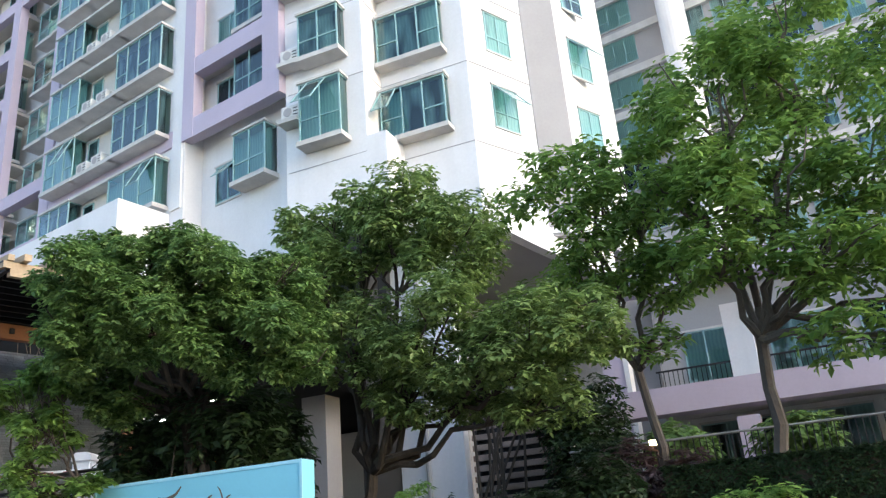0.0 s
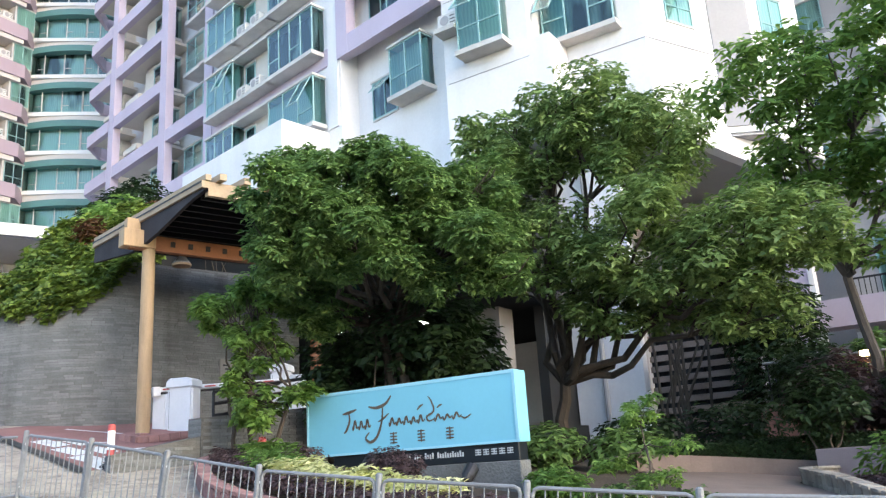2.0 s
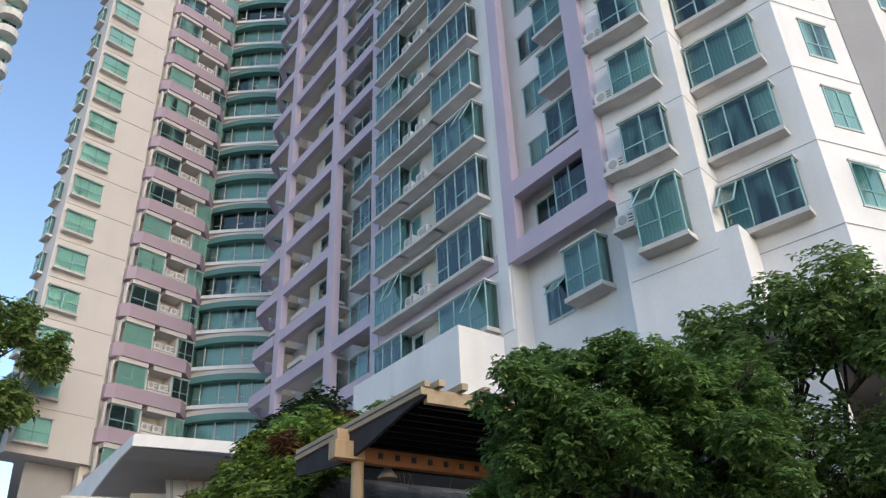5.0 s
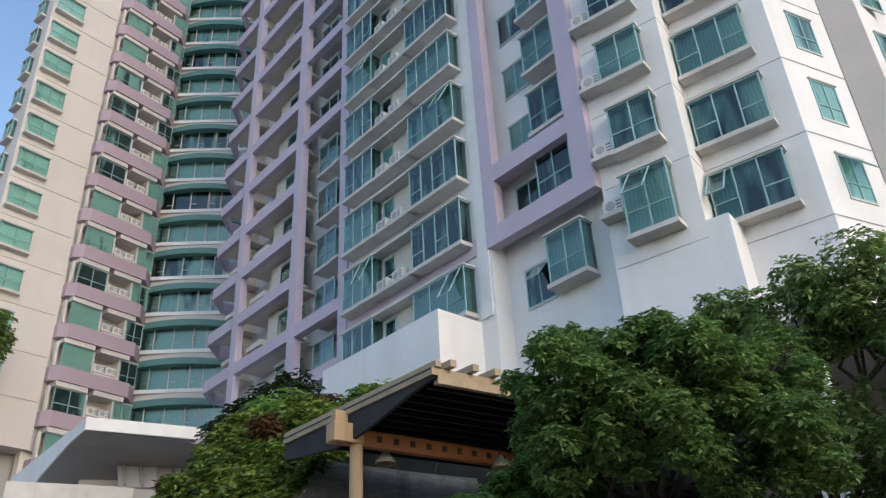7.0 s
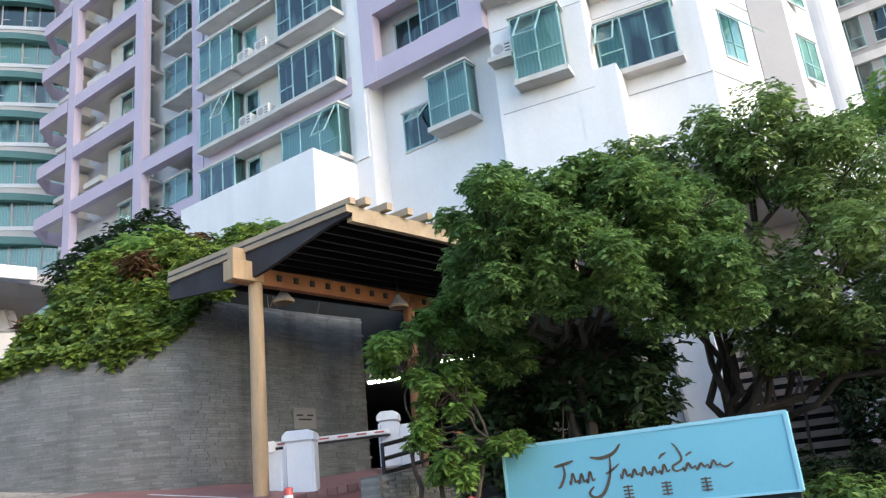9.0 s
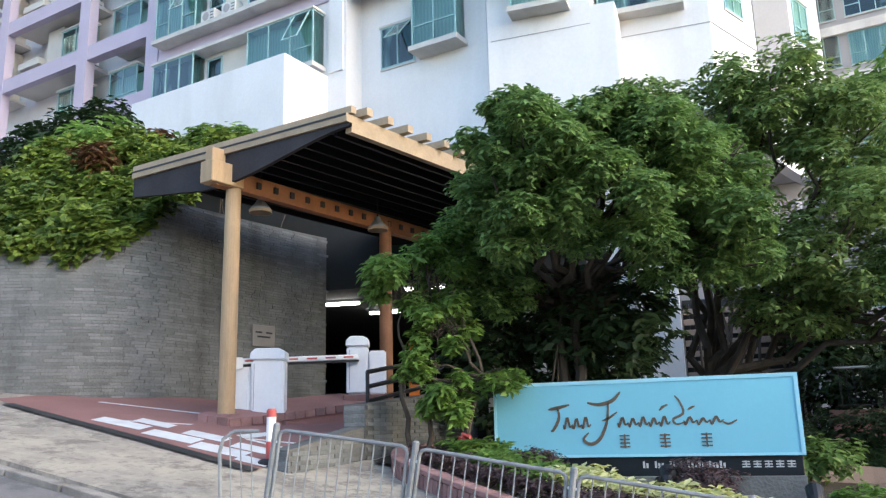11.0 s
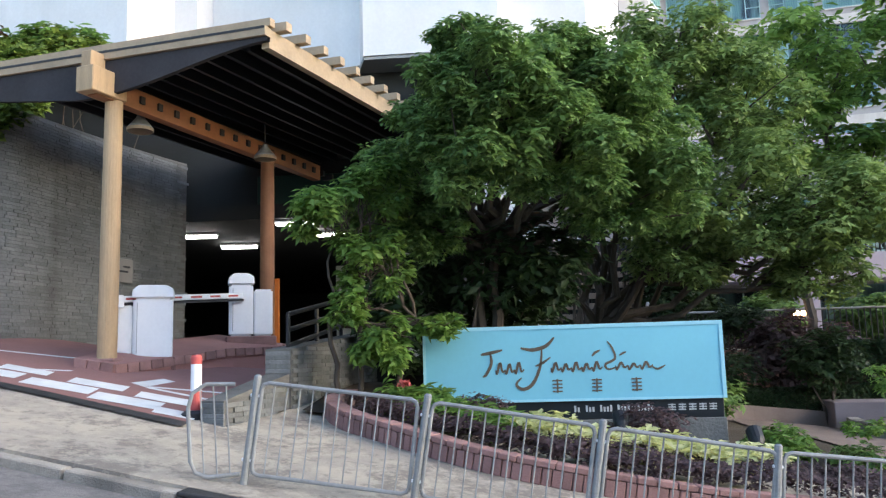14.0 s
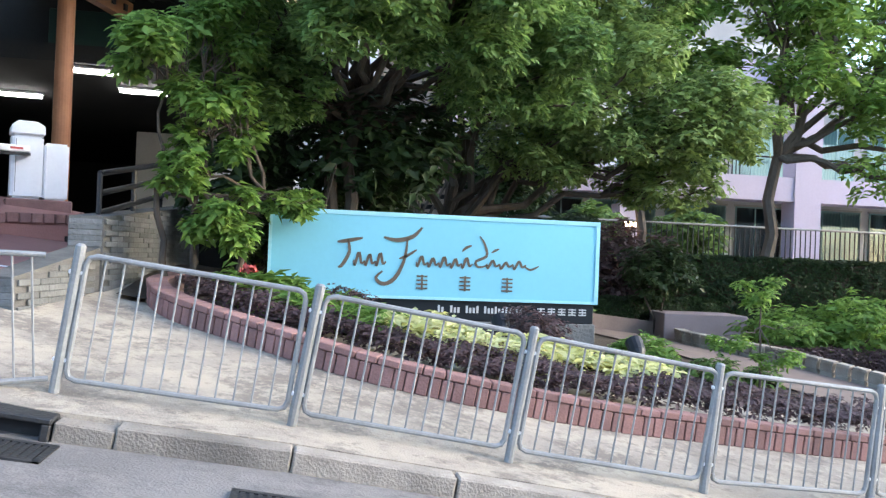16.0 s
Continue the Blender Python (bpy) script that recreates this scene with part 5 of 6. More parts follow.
for j in range(24):
    z = -0.35 + 0.06 * j
    for i in range(4):
        y = 9.68 + 0.34 * i + (0.15 if j % 2 else 0)
        t = (y - 9.65) / 1.54
        if y < 10.83 and z + 0.058 < 0.33 + 0.26 * t and z > height(-9.8, y) - 0.05:
            o = link("slate", course, STONE, low)
            o.matrix_basis = Matrix.Translation((-9.95 + 0.33 * (t + 0.22) + rgl.uniform(0, 0.012), y + 0.34, z)) @ pose(0, 0, 0, 0, 0, 180 - 12.1)
    for i in range(12):
        y = 11.22 + 0.35 * i + (0.16 if j % 2 else 0)
        if y < 15.1 and z + 0.06 < 0.93 + (y - 11.2) * 0.086 and z > height(-9.5, y) - 0.05:
            o = link("slate", course, STONE, low)
            o.matrix_basis = Matrix.Translation((-9.6 + (y + 0.34 - 11.2) * 0.128 + rgl.uniform(0, 0.012), y + 0.34, z)) @ pose(0, 0, 0, 0, 0, 180 - 7.3)
    if 0.5 < z < 0.86:
        o = link("slate", course, STONE, low)
        o.matrix_basis = Matrix.Translation((-9.95, 11.2 - rgl.uniform(0, 0.01), z)) @ pose(0, 0, 0, 0, 0, 90) @ pose(0, 0, 0, 0, 0, 180)
    if z + 0.055 < 0.33 and z > height(-10.1, 9.7) - 0.06:
        o = link("slate", course, STONE, low)
        o.matrix_basis = Matrix.Translation((-10.27, 9.757 - rgl.uniform(0, 0.01), z)) @ pose(0, 0, 0, 0, 0, 71.6) @ pose(0, 0, 0, 0, 0, 180)
hand = empty("handrail", pose(0, 0, 0), "black painted handrail on the low wall", "railing")
for dz in (0.0, 0.22, 0.44):
    part("rail", tube(bmesh.new(), [(-9.75, 11.6, 1.42 - dz), (-9.35, 15.0, 1.95 - dz)], 0.035), BLACKRAIL, hand)
for t in (0, 0.33, 0.66, 1.0):
    x, y, z = -9.75 + 0.4 * t, 11.6 + 3.4 * t, 1.42 + 0.53 * t
    part("post", tube(bmesh.new(), [(x, y, z - 0.6), (x, y, z)], 0.03), BLACKRAIL, hand)
plate = empty("wall_plate", pose(-14.72, 16.5, 2.75, 0, 0, 75), "small grey notice plate fixed to the stone wall", "sign")
part("plate", bevelled(boxes((-0.35, -0.03, -0.25, 0.35, 0.0, 0.25)), 0.01), PALEPLATE, plate)
for q, (u0, u1) in enumerate(((-0.26, -0.06), (0.06, 0.26), (-0.2, 0.2))):
    part("plain_bar", boxes((u0, -0.034, 0.06 - 0.1 * (q == 2), u1, -0.0305, 0.1 - 0.1 * (q == 2))), DARK, plate)

# ---- street fence ----
panel = empty("street_railing", pose(0, 0, 0), "galvanised steel pedestrian railing panel at the kerb", "railing", "street railing panels")
L0 = 1.5
part("post", lathe(bmesh.new(), [(0.034, -0.1), (0.034, 0.95), (0.02, 0.965)], (0, 0, 0), 10), GALV, panel)
bm = bmesh.new()
r = 0.06
i0 = 0.05
arcp = [(i0, 0, 0.1 + r), (i0 + r * 0.3, 0, 0.1 + r * 0.3), (i0 + r, 0, 0.1), (L0 - i0 - r, 0, 0.1), (L0 - i0 - r * 0.3, 0, 0.1 + r * 0.3), (L0 - i0, 0, 0.1 + r), (L0 - i0, 0, 0.9 - r), (L0 - i0 - r * 0.3, 0, 0.9 - r * 0.3), (L0 - i0 - r, 0, 0.9), (i0 + r, 0, 0.9), (i0 + r * 0.3, 0, 0.9 - r * 0.3), (i0, 0, 0.9 - r), (i0, 0, 0.1 + r)]
tube(bm, arcp, 0.019, 8)
part("hoop_frame", bm, GALV, panel)
fbar = keep(tube(bmesh.new(), [(0, 0, 0.1), (0, 0, 0.9)], 0.0075, 6), "bar")
for i in range(11):
    o = link("bar", fbar, GALV, panel)
    o.location.x = i0 + (L0 - 2 * i0) * (i + 1) / 12
for z in (0.22, 0.78):
    part("bracket", bevelled(boxes((-0.045, -0.016, z - 0.014, 0.055, 0.016, z + 0.014)), 0.006), MACHINE, panel)
xs = [-9.01 + 1.488 * i for i in range(13)]
for i, x in enumerate(xs):
    x2 = x + 1.485
    a = Vector((x, fence_y(x), height(x, fence_y(x))))
    b = Vector((x2, fence_y(x2), height(x2, fence_y(x2))))
    d = b - a
    m = Matrix.Translation(a) @ pose(0, 0, 0, 0, 0, math.degrees(math.atan2(d.y, d.x))) @ pose(0, 0, 0, 0, -math.degrees(math.atan2(d.z, d.xy.length)), 0)
    if i == 0:
        panel.matrix_basis = m
    else:
        copy_thing(panel, m)
x = xs[0]
end = empty("railing_end", Matrix.Translation((x, fence_y(x), height(x, fence_y(x)))) @ pose(0, 0, 0, 0, 0, 195) @ pose(0, 0, 0, 0, 3, 0), "short rounded end hoop of the street railing", "railing")
part("hoop_frame", tube(bmesh.new(), [(0.03, 0, 0.88), (0.28, 0, 0.9), (0.4, 0, 0.83), (0.44, 0, 0.7), (0.44, 0, 0.25), (0.4, 0, 0.15), (0.3, 0, 0.1), (0.03, 0, 0.1)], 0.019, 8), GALV, end)
for i in range(3):
    o = link("bar", fbar, GALV, end)
    o.location.x = 0.11 + 0.11 * i

# ---- sign wall ----
sign = empty("sign_wall", pose(-5.8, 12.13, 0.0), "sky blue sign wall with brown brush script on a black plinth", "sign")
bm = bmesh.new()
box(bm, -2.12, 0, 0.1, 2.1, 0.34, 1.17)
part("panel", bevelled(bm, 0.012), SIGNBLUE, sign)
bm = bmesh.new()
for r4 in ((-2.12, -0.012, 1.12, 2.1, 0.0, 1.172), (-2.12, -0.012, 0.1, 2.1, 0.0, 0.135), (2.05, -0.012, 0.135, 2.1, 0.0, 1.12), (-2.12, -0.012, 0.135, -2.08, 0.0, 1.12)):
    box(bm, *r4)
part("rim", bm, SIGNEDGE, sign)
part("plinth", bevelled(boxes((-1.55, 0.03, -0.16, 2.06, 0.3, 0.098)), 0.01), BLACKBASE, sign, "black plinth")
part("stone_base", bevelled(boxes((-2.1, 0.0, -1.2, 2.08, 0.33, -0.162)), 0.01), STONE, sign)


def stroke(pts, w, nm="brush_stroke"):
    """A flat brush stroke, thick in the middle, standing 6 mm off the panel."""
    c = [p for p, s in smooth(pts, 18)]
    bm = bmesh.new()
    prev = None
    for i, p in enumerate(c):
        q = c[min(i + 1, 17)] - c[max(i - 1, 0)]
        n = np.array((-q[1], q[0])) / (np.hypot(*q) + 1e-9)
        hw = w * (0.35 + 0.65 * math.sin(math.pi * (i + 0.5) / 18)) / 2
        now = [bm.verts.new((p[0] + n[0] * hw, -0.008, p[1] + n[1] * hw)), bm.verts.new((p[0] - n[0] * hw, -0.008, p[1] - n[1] * hw))]
        if prev:
            bm.faces.new((prev[0], prev[1], now[1], now[0]))
        prev = now
    part(nm, bm, BRUSH, sign)


stroke([(-1.29, 0.78), (-1.16, 0.8), (-0.98, 0.84)], 0.05)
stroke([(-1.16, 0.82), (-1.14, 0.66), (-1.22, 0.5), (-1.27, 0.47)], 0.045)
stroke([(-0.72, 0.86), (-0.55, 0.83), (-0.36, 0.88), (-0.24, 1.0)], 0.055)
stroke([(-0.42, 0.86), (-0.45, 0.6), (-0.56, 0.36), (-0.7, 0.28), (-0.8, 0.35), (-0.72, 0.44)], 0.05)
stroke([(-0.52, 0.6), (-0.42, 0.64), (-0.3, 0.72)], 0.035)


def wave(x0, x1, humps, low, high, w=0.036):
    """A running line of plain brush humps."""
    d = (x1 - x0) / humps
    for q in range(humps):
        u = x0 + d * q
        stroke([(u, low + 0.06), (u + 0.1 * d, low), (u + 0.45 * d, high - 0.02 * (q % 2)), (u + 0.7 * d, low + 0.03), (u + d, low + 0.06)], w)


wave(-1.08, -0.68, 3, 0.5, 0.66)
wave(-0.3, 0.42, 5, 0.51, 0.64)
wave(0.6, 1.12, 3, 0.52, 0.62)
stroke([(1.1, 0.56), (1.18, 0.52), (1.29, 0.57)], 0.03)
stroke([(0.62, 0.56), (0.5, 0.53), (0.46, 0.6), (0.6, 0.68), (0.56, 0.84), (0.5, 0.92)], 0.036)
stroke([(0.28, 0.72), (0.33, 0.77), (0.4, 0.8)], 0.035)
stroke([(0.66, 0.72), (0.71, 0.75), (0.76, 0.77)], 0.03)
for x in (-0.22, 0.33, 0.88):
    bm = bmesh.new()
    for k in range(4):
        box(bm, x - 0.07, -0.008, 0.23 + 0.05 * k, x + 0.07, -0.002, 0.25 + 0.05 * k)
    box(bm, x - 0.012, -0.0085, 0.22, x + 0.012, -0.002, 0.41)
    part("plain_mark", bm, BRUSH, sign)
bm = bmesh.new()
for x0, x1 in ((0.0, 0.1), (0.16, 0.3), (0.36, 0.54), (0.6, 1.1)):
    u, q = x0, 0
    while u + 0.028 < x1:
        box(bm, u, 0.022, -0.055, u + 0.028, 0.028, (0.035, 0.01, 0.012)[q % 3])
        u, q = u + 0.046, q + 1
for x0 in (1.3, 1.44, 1.58, 1.72, 1.86):
    for q in range(3):
        box(bm, x0, 0.022, -0.055 + 0.034 * q, x0 + 0.1, 0.028, -0.038 + 0.034 * q)
    box(bm, x0 + 0.042, 0.0215, -0.055, x0 + 0.058, 0.0275, 0.035)
tagged(part("plain_bars", bm, PALEBAR, sign), kind="stuff")

# ---- brick planter ----
planter = empty("brick_planter", pose(0, 0, 0), "low curved planter edge of pink red bricks", "planter")
ppath = [(-9.0, 12.0), (-9.12, 11.2), (-8.8, 10.45), (-8.2, 9.95), (-7.35, 9.35), (-6.5, 9.05), (-5.4, 8.95), (-4.0, 9.02), (-2.6, 9.1), (-1.2, 9.15), (0.2, 9.3), (1.0, 9.45)]
ps = smooth(ppath, 400)
dist = np.concatenate([[0], np.cumsum([np.hypot(*(b[0] - a[0])) for a, b in zip(ps, ps[1:])])])
total = dist[-1]


def along_p(s):
    x = np.interp(s, dist, [p[0][0] for p in ps])
    y = np.interp(s, dist, [p[0][1] for p in ps])
    return np.array((x, y))


bm = bmesh.new()
prev = None
for i in range(161):
    s = total * i / 160
    p, q = along_p(s), along_p(min(s + 0.05, total)) - along_p(max(s - 0.05, 0))
    n = np.array((-q[1], q[0])) / np.hypot(*q)
    z = height(*p)
    p0, p1 = p + n * 0.012, p + n * 0.2
    now = [bm.verts.new((*p0, z - 0.1)), bm.verts.new((*p0, z + 0.215)), bm.verts.new((*p1, z + 0.215)), bm.verts.new((*p1, z - 0.1))]
    if prev:
        for a in range(4):
            bm.faces.new((prev[a], now[a], now[(a + 1) % 4], prev[(a + 1) % 4]))
    prev = now
part("mortar_core", bm, MORTAR, planter)

brick = keep(bevelled(boxes((-0.047, -0.012, 0.0, 0.047, 0.06, 0.17)), 0.006), "brick")
cap = keep(bevelled(boxes((-0.095, -0.02, 0.178, 0.095, 0.2, 0.24)), 0.008), "cap_brick")
for me, step in ((brick, 0.104), (cap, 0.2)):
    s = step / 2
    while s < total:
        p, q = along_p(s), along_p(min(s + 0.05, total)) - along_p(max(s - 0.05, 0))
        z = height(*p)
        sl = math.degrees(math.atan2(height(*(p + q)) - height(*(p - q)), 2 * np.hypot(*q)))
        o = link(me.name.split(".")[0], me, BRICKRED, planter)
        o.matrix_basis = Matrix.Translation((p[0], p[1], z)) @ pose(0, 0, 0, 0, 0, math.degrees(math.atan2(q[1], q[0]))) @ pose(0, 0, 0, 0, -sl, 0)
        s += step

# ---- planting ----
GB = height(-6, 14)
tree((-6.9, 13.9, height(-6.9, 13.9)), (-6.85, 13.5, 2.4), [(-8.2, 12.6, 3.4, 0.95, 0.9, 0.95), (-7.7, 12.4, 2.7, 0.7, 0.6, 0.5), (-6.95, 10.5, 4.35, 0.85, 0.85, 0.65), (-6.9, 10.9, 3.65, 1.05, 1.0, 0.85), (-6.05, 11.2, 4.5, 0.9, 0.9, 0.7), (-5.3, 11.8, 4.35, 0.9, 1.0, 0.8), (-6.0, 11.2, 3.6, 1.1, 1.0, 0.85), (-5.0, 12.4, 3.5, 1.2, 1.1, 1.1), (-4.6, 13.0, 4.3, 1.0, 1.0, 0.95), (-7.1, 11.2, 5.1, 0.6, 0.55, 0.45), (-5.7, 11.4, 4.95, 0.55, 0.5, 0.4), (-4.3, 12.9, 3.0, 0.8, 0.7, 0.55), (-7.6, 11.6, 4.15, 0.6, 0.6, 0.5)], 13500, 0.11, LEAF_A, BARK, "broad evergreen tree with dense glossy dark green leaves", 11, 0.12, per=7, trunks=2, clumps=10)
tree((-5.36, 16.8, height(-5.36, 14) - 0.05), (-4.94, 16.6, 1.3), [(-5.5, 15.5, 5.4, 1.1, 1.1, 1.1), (-5.6, 15.5, 6.4, 0.9, 0.9, 0.7), (-4.4, 15.5, 6.1, 1.25, 1.2, 1.2), (-3.2, 15.5, 6.2, 1.2, 1.2, 1.2), (-3.4, 15.8, 2.6, 1.3, 1.0, 0.6), (-2.2, 15.5, 5.3, 1.25, 1.2, 1.2), (-2.6, 15.1, 3.5, 1.6, 1.3, 1.25), (-0.9, 15.4, 3.2, 1.4, 1.2, 1.1), (0.1, 15.7, 3.3, 1.0, 1.0, 0.8), (-1.0, 16.0, 2.1, 1.1, 0.9, 0.6), (-4.5, 15.2, 3.7, 1.4, 1.2, 1.1), (-2.0, 16.6, 2.7, 1.5, 1.0, 0.8)], 9400, 0.14, LEAF_B, BARK, "spreading tree with forked dark trunk and olive green leaves", 12, 0.16, per=6, clumps=11)
tree((0.5, 20.3, height(0.5, 14) - 0.05), (0.2, 20.2, 3.2), [(-0.3, 18.4, 7.3, 1.7, 1.6, 1.3), (1.3, 18.6, 7.2, 1.5, 1.5, 1.2), (0.2, 19.0, 5.6, 1.5, 1.4, 1.0), (1.6, 19.4, 5.0, 1.3, 1.3, 0.9), (-0.6, 18.8, 5.0, 1.0, 1.0, 0.7), (0.9, 19.4, 3.6, 0.8, 0.8, 0.5)], 2000, 0.22, LEAF_C, PALEBARK, "slender tree with pale trunk and bright green leaves", 13, 0.14, inner=0.5, per=4, clumps=8)
tree((3.0, 19.0, height(3.0, 14) - 0.05), (3.0, 18.8, 3.2), [(3.2, 17.8, 8.4, 1.9, 1.8, 1.8), (5.2, 18.0, 9.0, 2.2, 2.2, 2.2), (4.0, 17.6, 6.0, 2.0, 1.8, 1.4), (6.0, 18.2, 6.0, 1.9, 1.9, 1.6), (2.4, 17.8, 6.4, 1.2, 1.4, 1.1), (4.6, 17.4, 4.3, 1.4, 1.3, 0.9), (6.8, 17.8, 4.0, 1.4, 1.3, 0.9), (4.6, 17.2, 2.7, 1.2, 1.0, 0.6), (2.5, 17.4, 4.7, 1.1, 1.1, 0.7), (6.2, 17.0, 2.4, 1.3, 1.0, 0.6), (8.2, 18.5, 6.5, 1.8, 1.6, 1.5)], 5600, 0.22, LEAF_C, PALEBARK, "tall garden tree with bright broad green leaves", 14, 0.17, inner=0.5, per=4, clumps=10)
tree((-48.0, 13.0, height(-48, 13)), (-48.0, 13.0, 10.0), [(-48.2, 16.6, 16.6, 1.8, 1.9, 1.6), (-48.0, 16.0, 21.6, 1.8, 2.0, 1.8), (-48.0, 18.4, 19.8, 1.6, 1.5, 1.6), (-48.5, 13.0, 18.5, 2.2, 2.4, 2.2)], 2600, 0.42, LEAF_B, BARK, "tall dark tree standing beyond the podium", 15, 0.25, per=5, inner=0.5)
tree((-60.0, 18.0, height(-60, 14)), (-60.0, 18.0, 8.5), [(-60.0, 20.2, 12.6, 2.0, 1.6, 1.3), (-60.0, 24.0, 11.8, 1.8, 1.4, 1.1)], 1000, 0.5, LEAF_A, BARK, "distant dark tree on the slope", 17, 0.25, per=5, inner=0.5)
tree((-8.75, 11.5, height(-8.75, 11.5)), (-8.7, 11.5, 1.3), [(-9.05, 11.4, 2.75, 0.8, 0.65, 0.65), (-8.5, 11.5, 2.1, 0.6, 0.5, 0.6), (-8.5, 11.6, 3.2, 0.6, 0.5, 0.5), (-8.35, 11.4, 1.0, 0.5, 0.4, 0.4), (-7.65, 11.7, 1.2, 0.45, 0.3, 0.2), (-8.8, 11.3, 1.5, 0.3, 0.35, 0.35)], 1350, 0.135, LEAF_C, BARK, "slim shrub tree with light green drooping leaves", 16, 0.045, trunks=3, per=6, inner=0.5, clumps=6)

# real shrubs, but their near-black leaves also paint the shade below the crowns
bush("tall_shrub", [(-7.6, 14.2, 1.4, 0.8, 0.6, 1.2), (-6.5, 15.2, 1.6, 0.9, 0.8, 1.4), (-8.5, 13.6, 1.7, 0.7, 0.6, 1.1), (-6.6, 13.6, 2.3, 1.5, 0.8, 0.8)], 1700, 0.2, LEAF_D, "dense shrubs behind the sign wall, leaves darkened for shade below the crowns", seed=71, per=6)
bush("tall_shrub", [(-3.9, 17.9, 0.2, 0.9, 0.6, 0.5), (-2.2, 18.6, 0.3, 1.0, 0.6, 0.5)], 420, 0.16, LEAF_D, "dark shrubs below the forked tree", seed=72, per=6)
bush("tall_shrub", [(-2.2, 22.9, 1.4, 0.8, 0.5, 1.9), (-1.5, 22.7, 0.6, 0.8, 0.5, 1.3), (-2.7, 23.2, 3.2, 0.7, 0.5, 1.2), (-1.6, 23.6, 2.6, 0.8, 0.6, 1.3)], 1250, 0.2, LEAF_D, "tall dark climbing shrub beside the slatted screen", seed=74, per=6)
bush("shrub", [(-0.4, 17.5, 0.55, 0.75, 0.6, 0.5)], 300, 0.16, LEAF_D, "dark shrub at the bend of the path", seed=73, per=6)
# creeper bank above the stone wall
bank = empty("planted_bank", None, "steep bank above the stone wall covered in creepers and shrubs", "bank", kind="structure")
rng = np.random.default_rng(5)


def bank_point(s, t):
    p, _ = smooth(wallpath[:6], 61)[int(np.clip(s, 0, 1) * 60)]
    base = np.array((p[0] - 0.35 * t, p[1] + 0.3, wall_top(s * 5) - 0.1))
    rise = np.array((-0.2, 5.6, 8.0 - base[2]))
    q = base + rise * (t, t, 1 - (1 - t) ** 1.7)
    q[2] += 0.35 * noise.noise(Vector((q[0] * 0.6, q[1] * 0.6, 1.0)))
    return q


bm = bmesh.new()
gridv = [[bm.verts.new(bank_point(i / 24, k / 10)) for i in range(25)] for k in range(11)]
for r, s in zip(gridv, gridv[1:]):
    for i in range(24):
        bm.faces.new((r[i], r[i + 1], s[i + 1], s[i]))
part("bank_soil", bm, SOIL, bank)
lp, ln = [], []
for _ in range(8200):
    s, t = 0.07 + 0.93 * rng.random(), rng.random() ** 1.2
    q = bank_point(s, t)
    lump = 0.12 + 0.95 * abs(noise.noise(Vector((q[0] * 0.9, q[1] * 0.9, q[2] * 0.9))))
    lp.append(q + np.array((0, -0.6, 0.8)) * lump * rng.random())
    ln.append((0.1 + rng.normal(0, 0.5), -0.7, 0.5 + rng.normal(0, 0.5)))
for _ in range(700):
    s = 0.12 + 0.88 * rng.random()
    p, _s = smooth(wallpath[:6], 61)[int(s * 60)]
    lp.append(np.array((p[0], p[1] - 0.05, wall_top(s * 5) + 0.1 - rng.random() ** 2 * 0.7 * (0.3 + abs(noise.noise(Vector((p[0] * 1.5, 0, 0))))))))
    ln.append((0.1, -1, 0.3))
tagged(leaves("creeper", lp, ln, 0.19, LEAF_V, bank, "yellow-green creeper leaves", seed=6, per=4, ratio=0.7), kind="stuff")
bush("shrub", [(-19.2, 15.8, 7.6, 1.1, 0.9, 0.9), (-20.4, 16.2, 7.7, 1.1, 1.0, 0.9)], 420, 0.3, LEAF_C, "leafy green shrub on the bank", seed=21, per=6)
for x, y, z, r, sd in ((-18.2, 16.6, 8.0, 0.45, 22), (-18.7, 14.4, 6.8, 0.35, 25), (-19.5, 12.6, 5.3, 0.35, 26), (-17.6, 14.0, 6.7, 0.35, 27)):
    bush("shrub", [(x, y, z, r, r * 0.8, r)], 60, 0.28, LEAF_R, "red-brown leafy shrub on the bank", seed=sd, per=6, ratio=0.3)
bush("shrub", [(-16.9, 17.5, 7.95, 1.3, 0.9, 0.65), (-15.4, 18.0, 7.5, 1.0, 0.8, 0.55)], 500, 0.28, LEAF_C, "bright green shrub behind the canopy roof", seed=23, per=6)
bush("shrub", [(-22.0, 18.6, 9.6, 1.3, 1.0, 0.95), (-23.6, 18.6, 9.5, 1.3, 1.0, 0.9), (-25.2, 18.6, 9.0, 1.2, 1.0, 1.0)], 800, 0.26, LEAF_D, "dark shrub at the top of the bank", seed=24, per=6)

# planting in front of the sign
rng = np.random.default_rng(8)


def border(name, s0, s1, back0, back1, h0, h1, n, size, leaf, label, seed, per=4, ratio=0.5):
    """Low planting that follows the curved planter edge."""
    rg = np.random.default_rng(seed)
    ob = empty(name, None, label, "planting", kind="stuff")
    lp, ln = [], []
    for _ in range(n):
        s, b = s0 + (s1 - s0) * rg.random(), back0 + (back1 - back0) * rg.random()
        p, q = along_p(s), along_p(min(s + 0.05, total)) - along_p(max(s - 0.05, 0))
        nn = np.array((-q[1], q[0])) / np.hypot(*q)
        p = p + nn * b
        top = h0 + (h1 - h0) * (0.5 + 0.5 * noise.noise(Vector((p[0] * 2.2, p[1] * 2.2, seed))))
        z = height(*p) + 0.1 + top * (1 - 0.6 * rg.random() ** 2)
        lp.append((p[0], p[1], z))
        ln.append((nn[0] * -0.5, nn[1] * -0.5, 0.8))
    tagged(leaves("foliage", lp, ln, size, leaf, ob, seed=seed, per=per, ratio=ratio), kind="stuff")


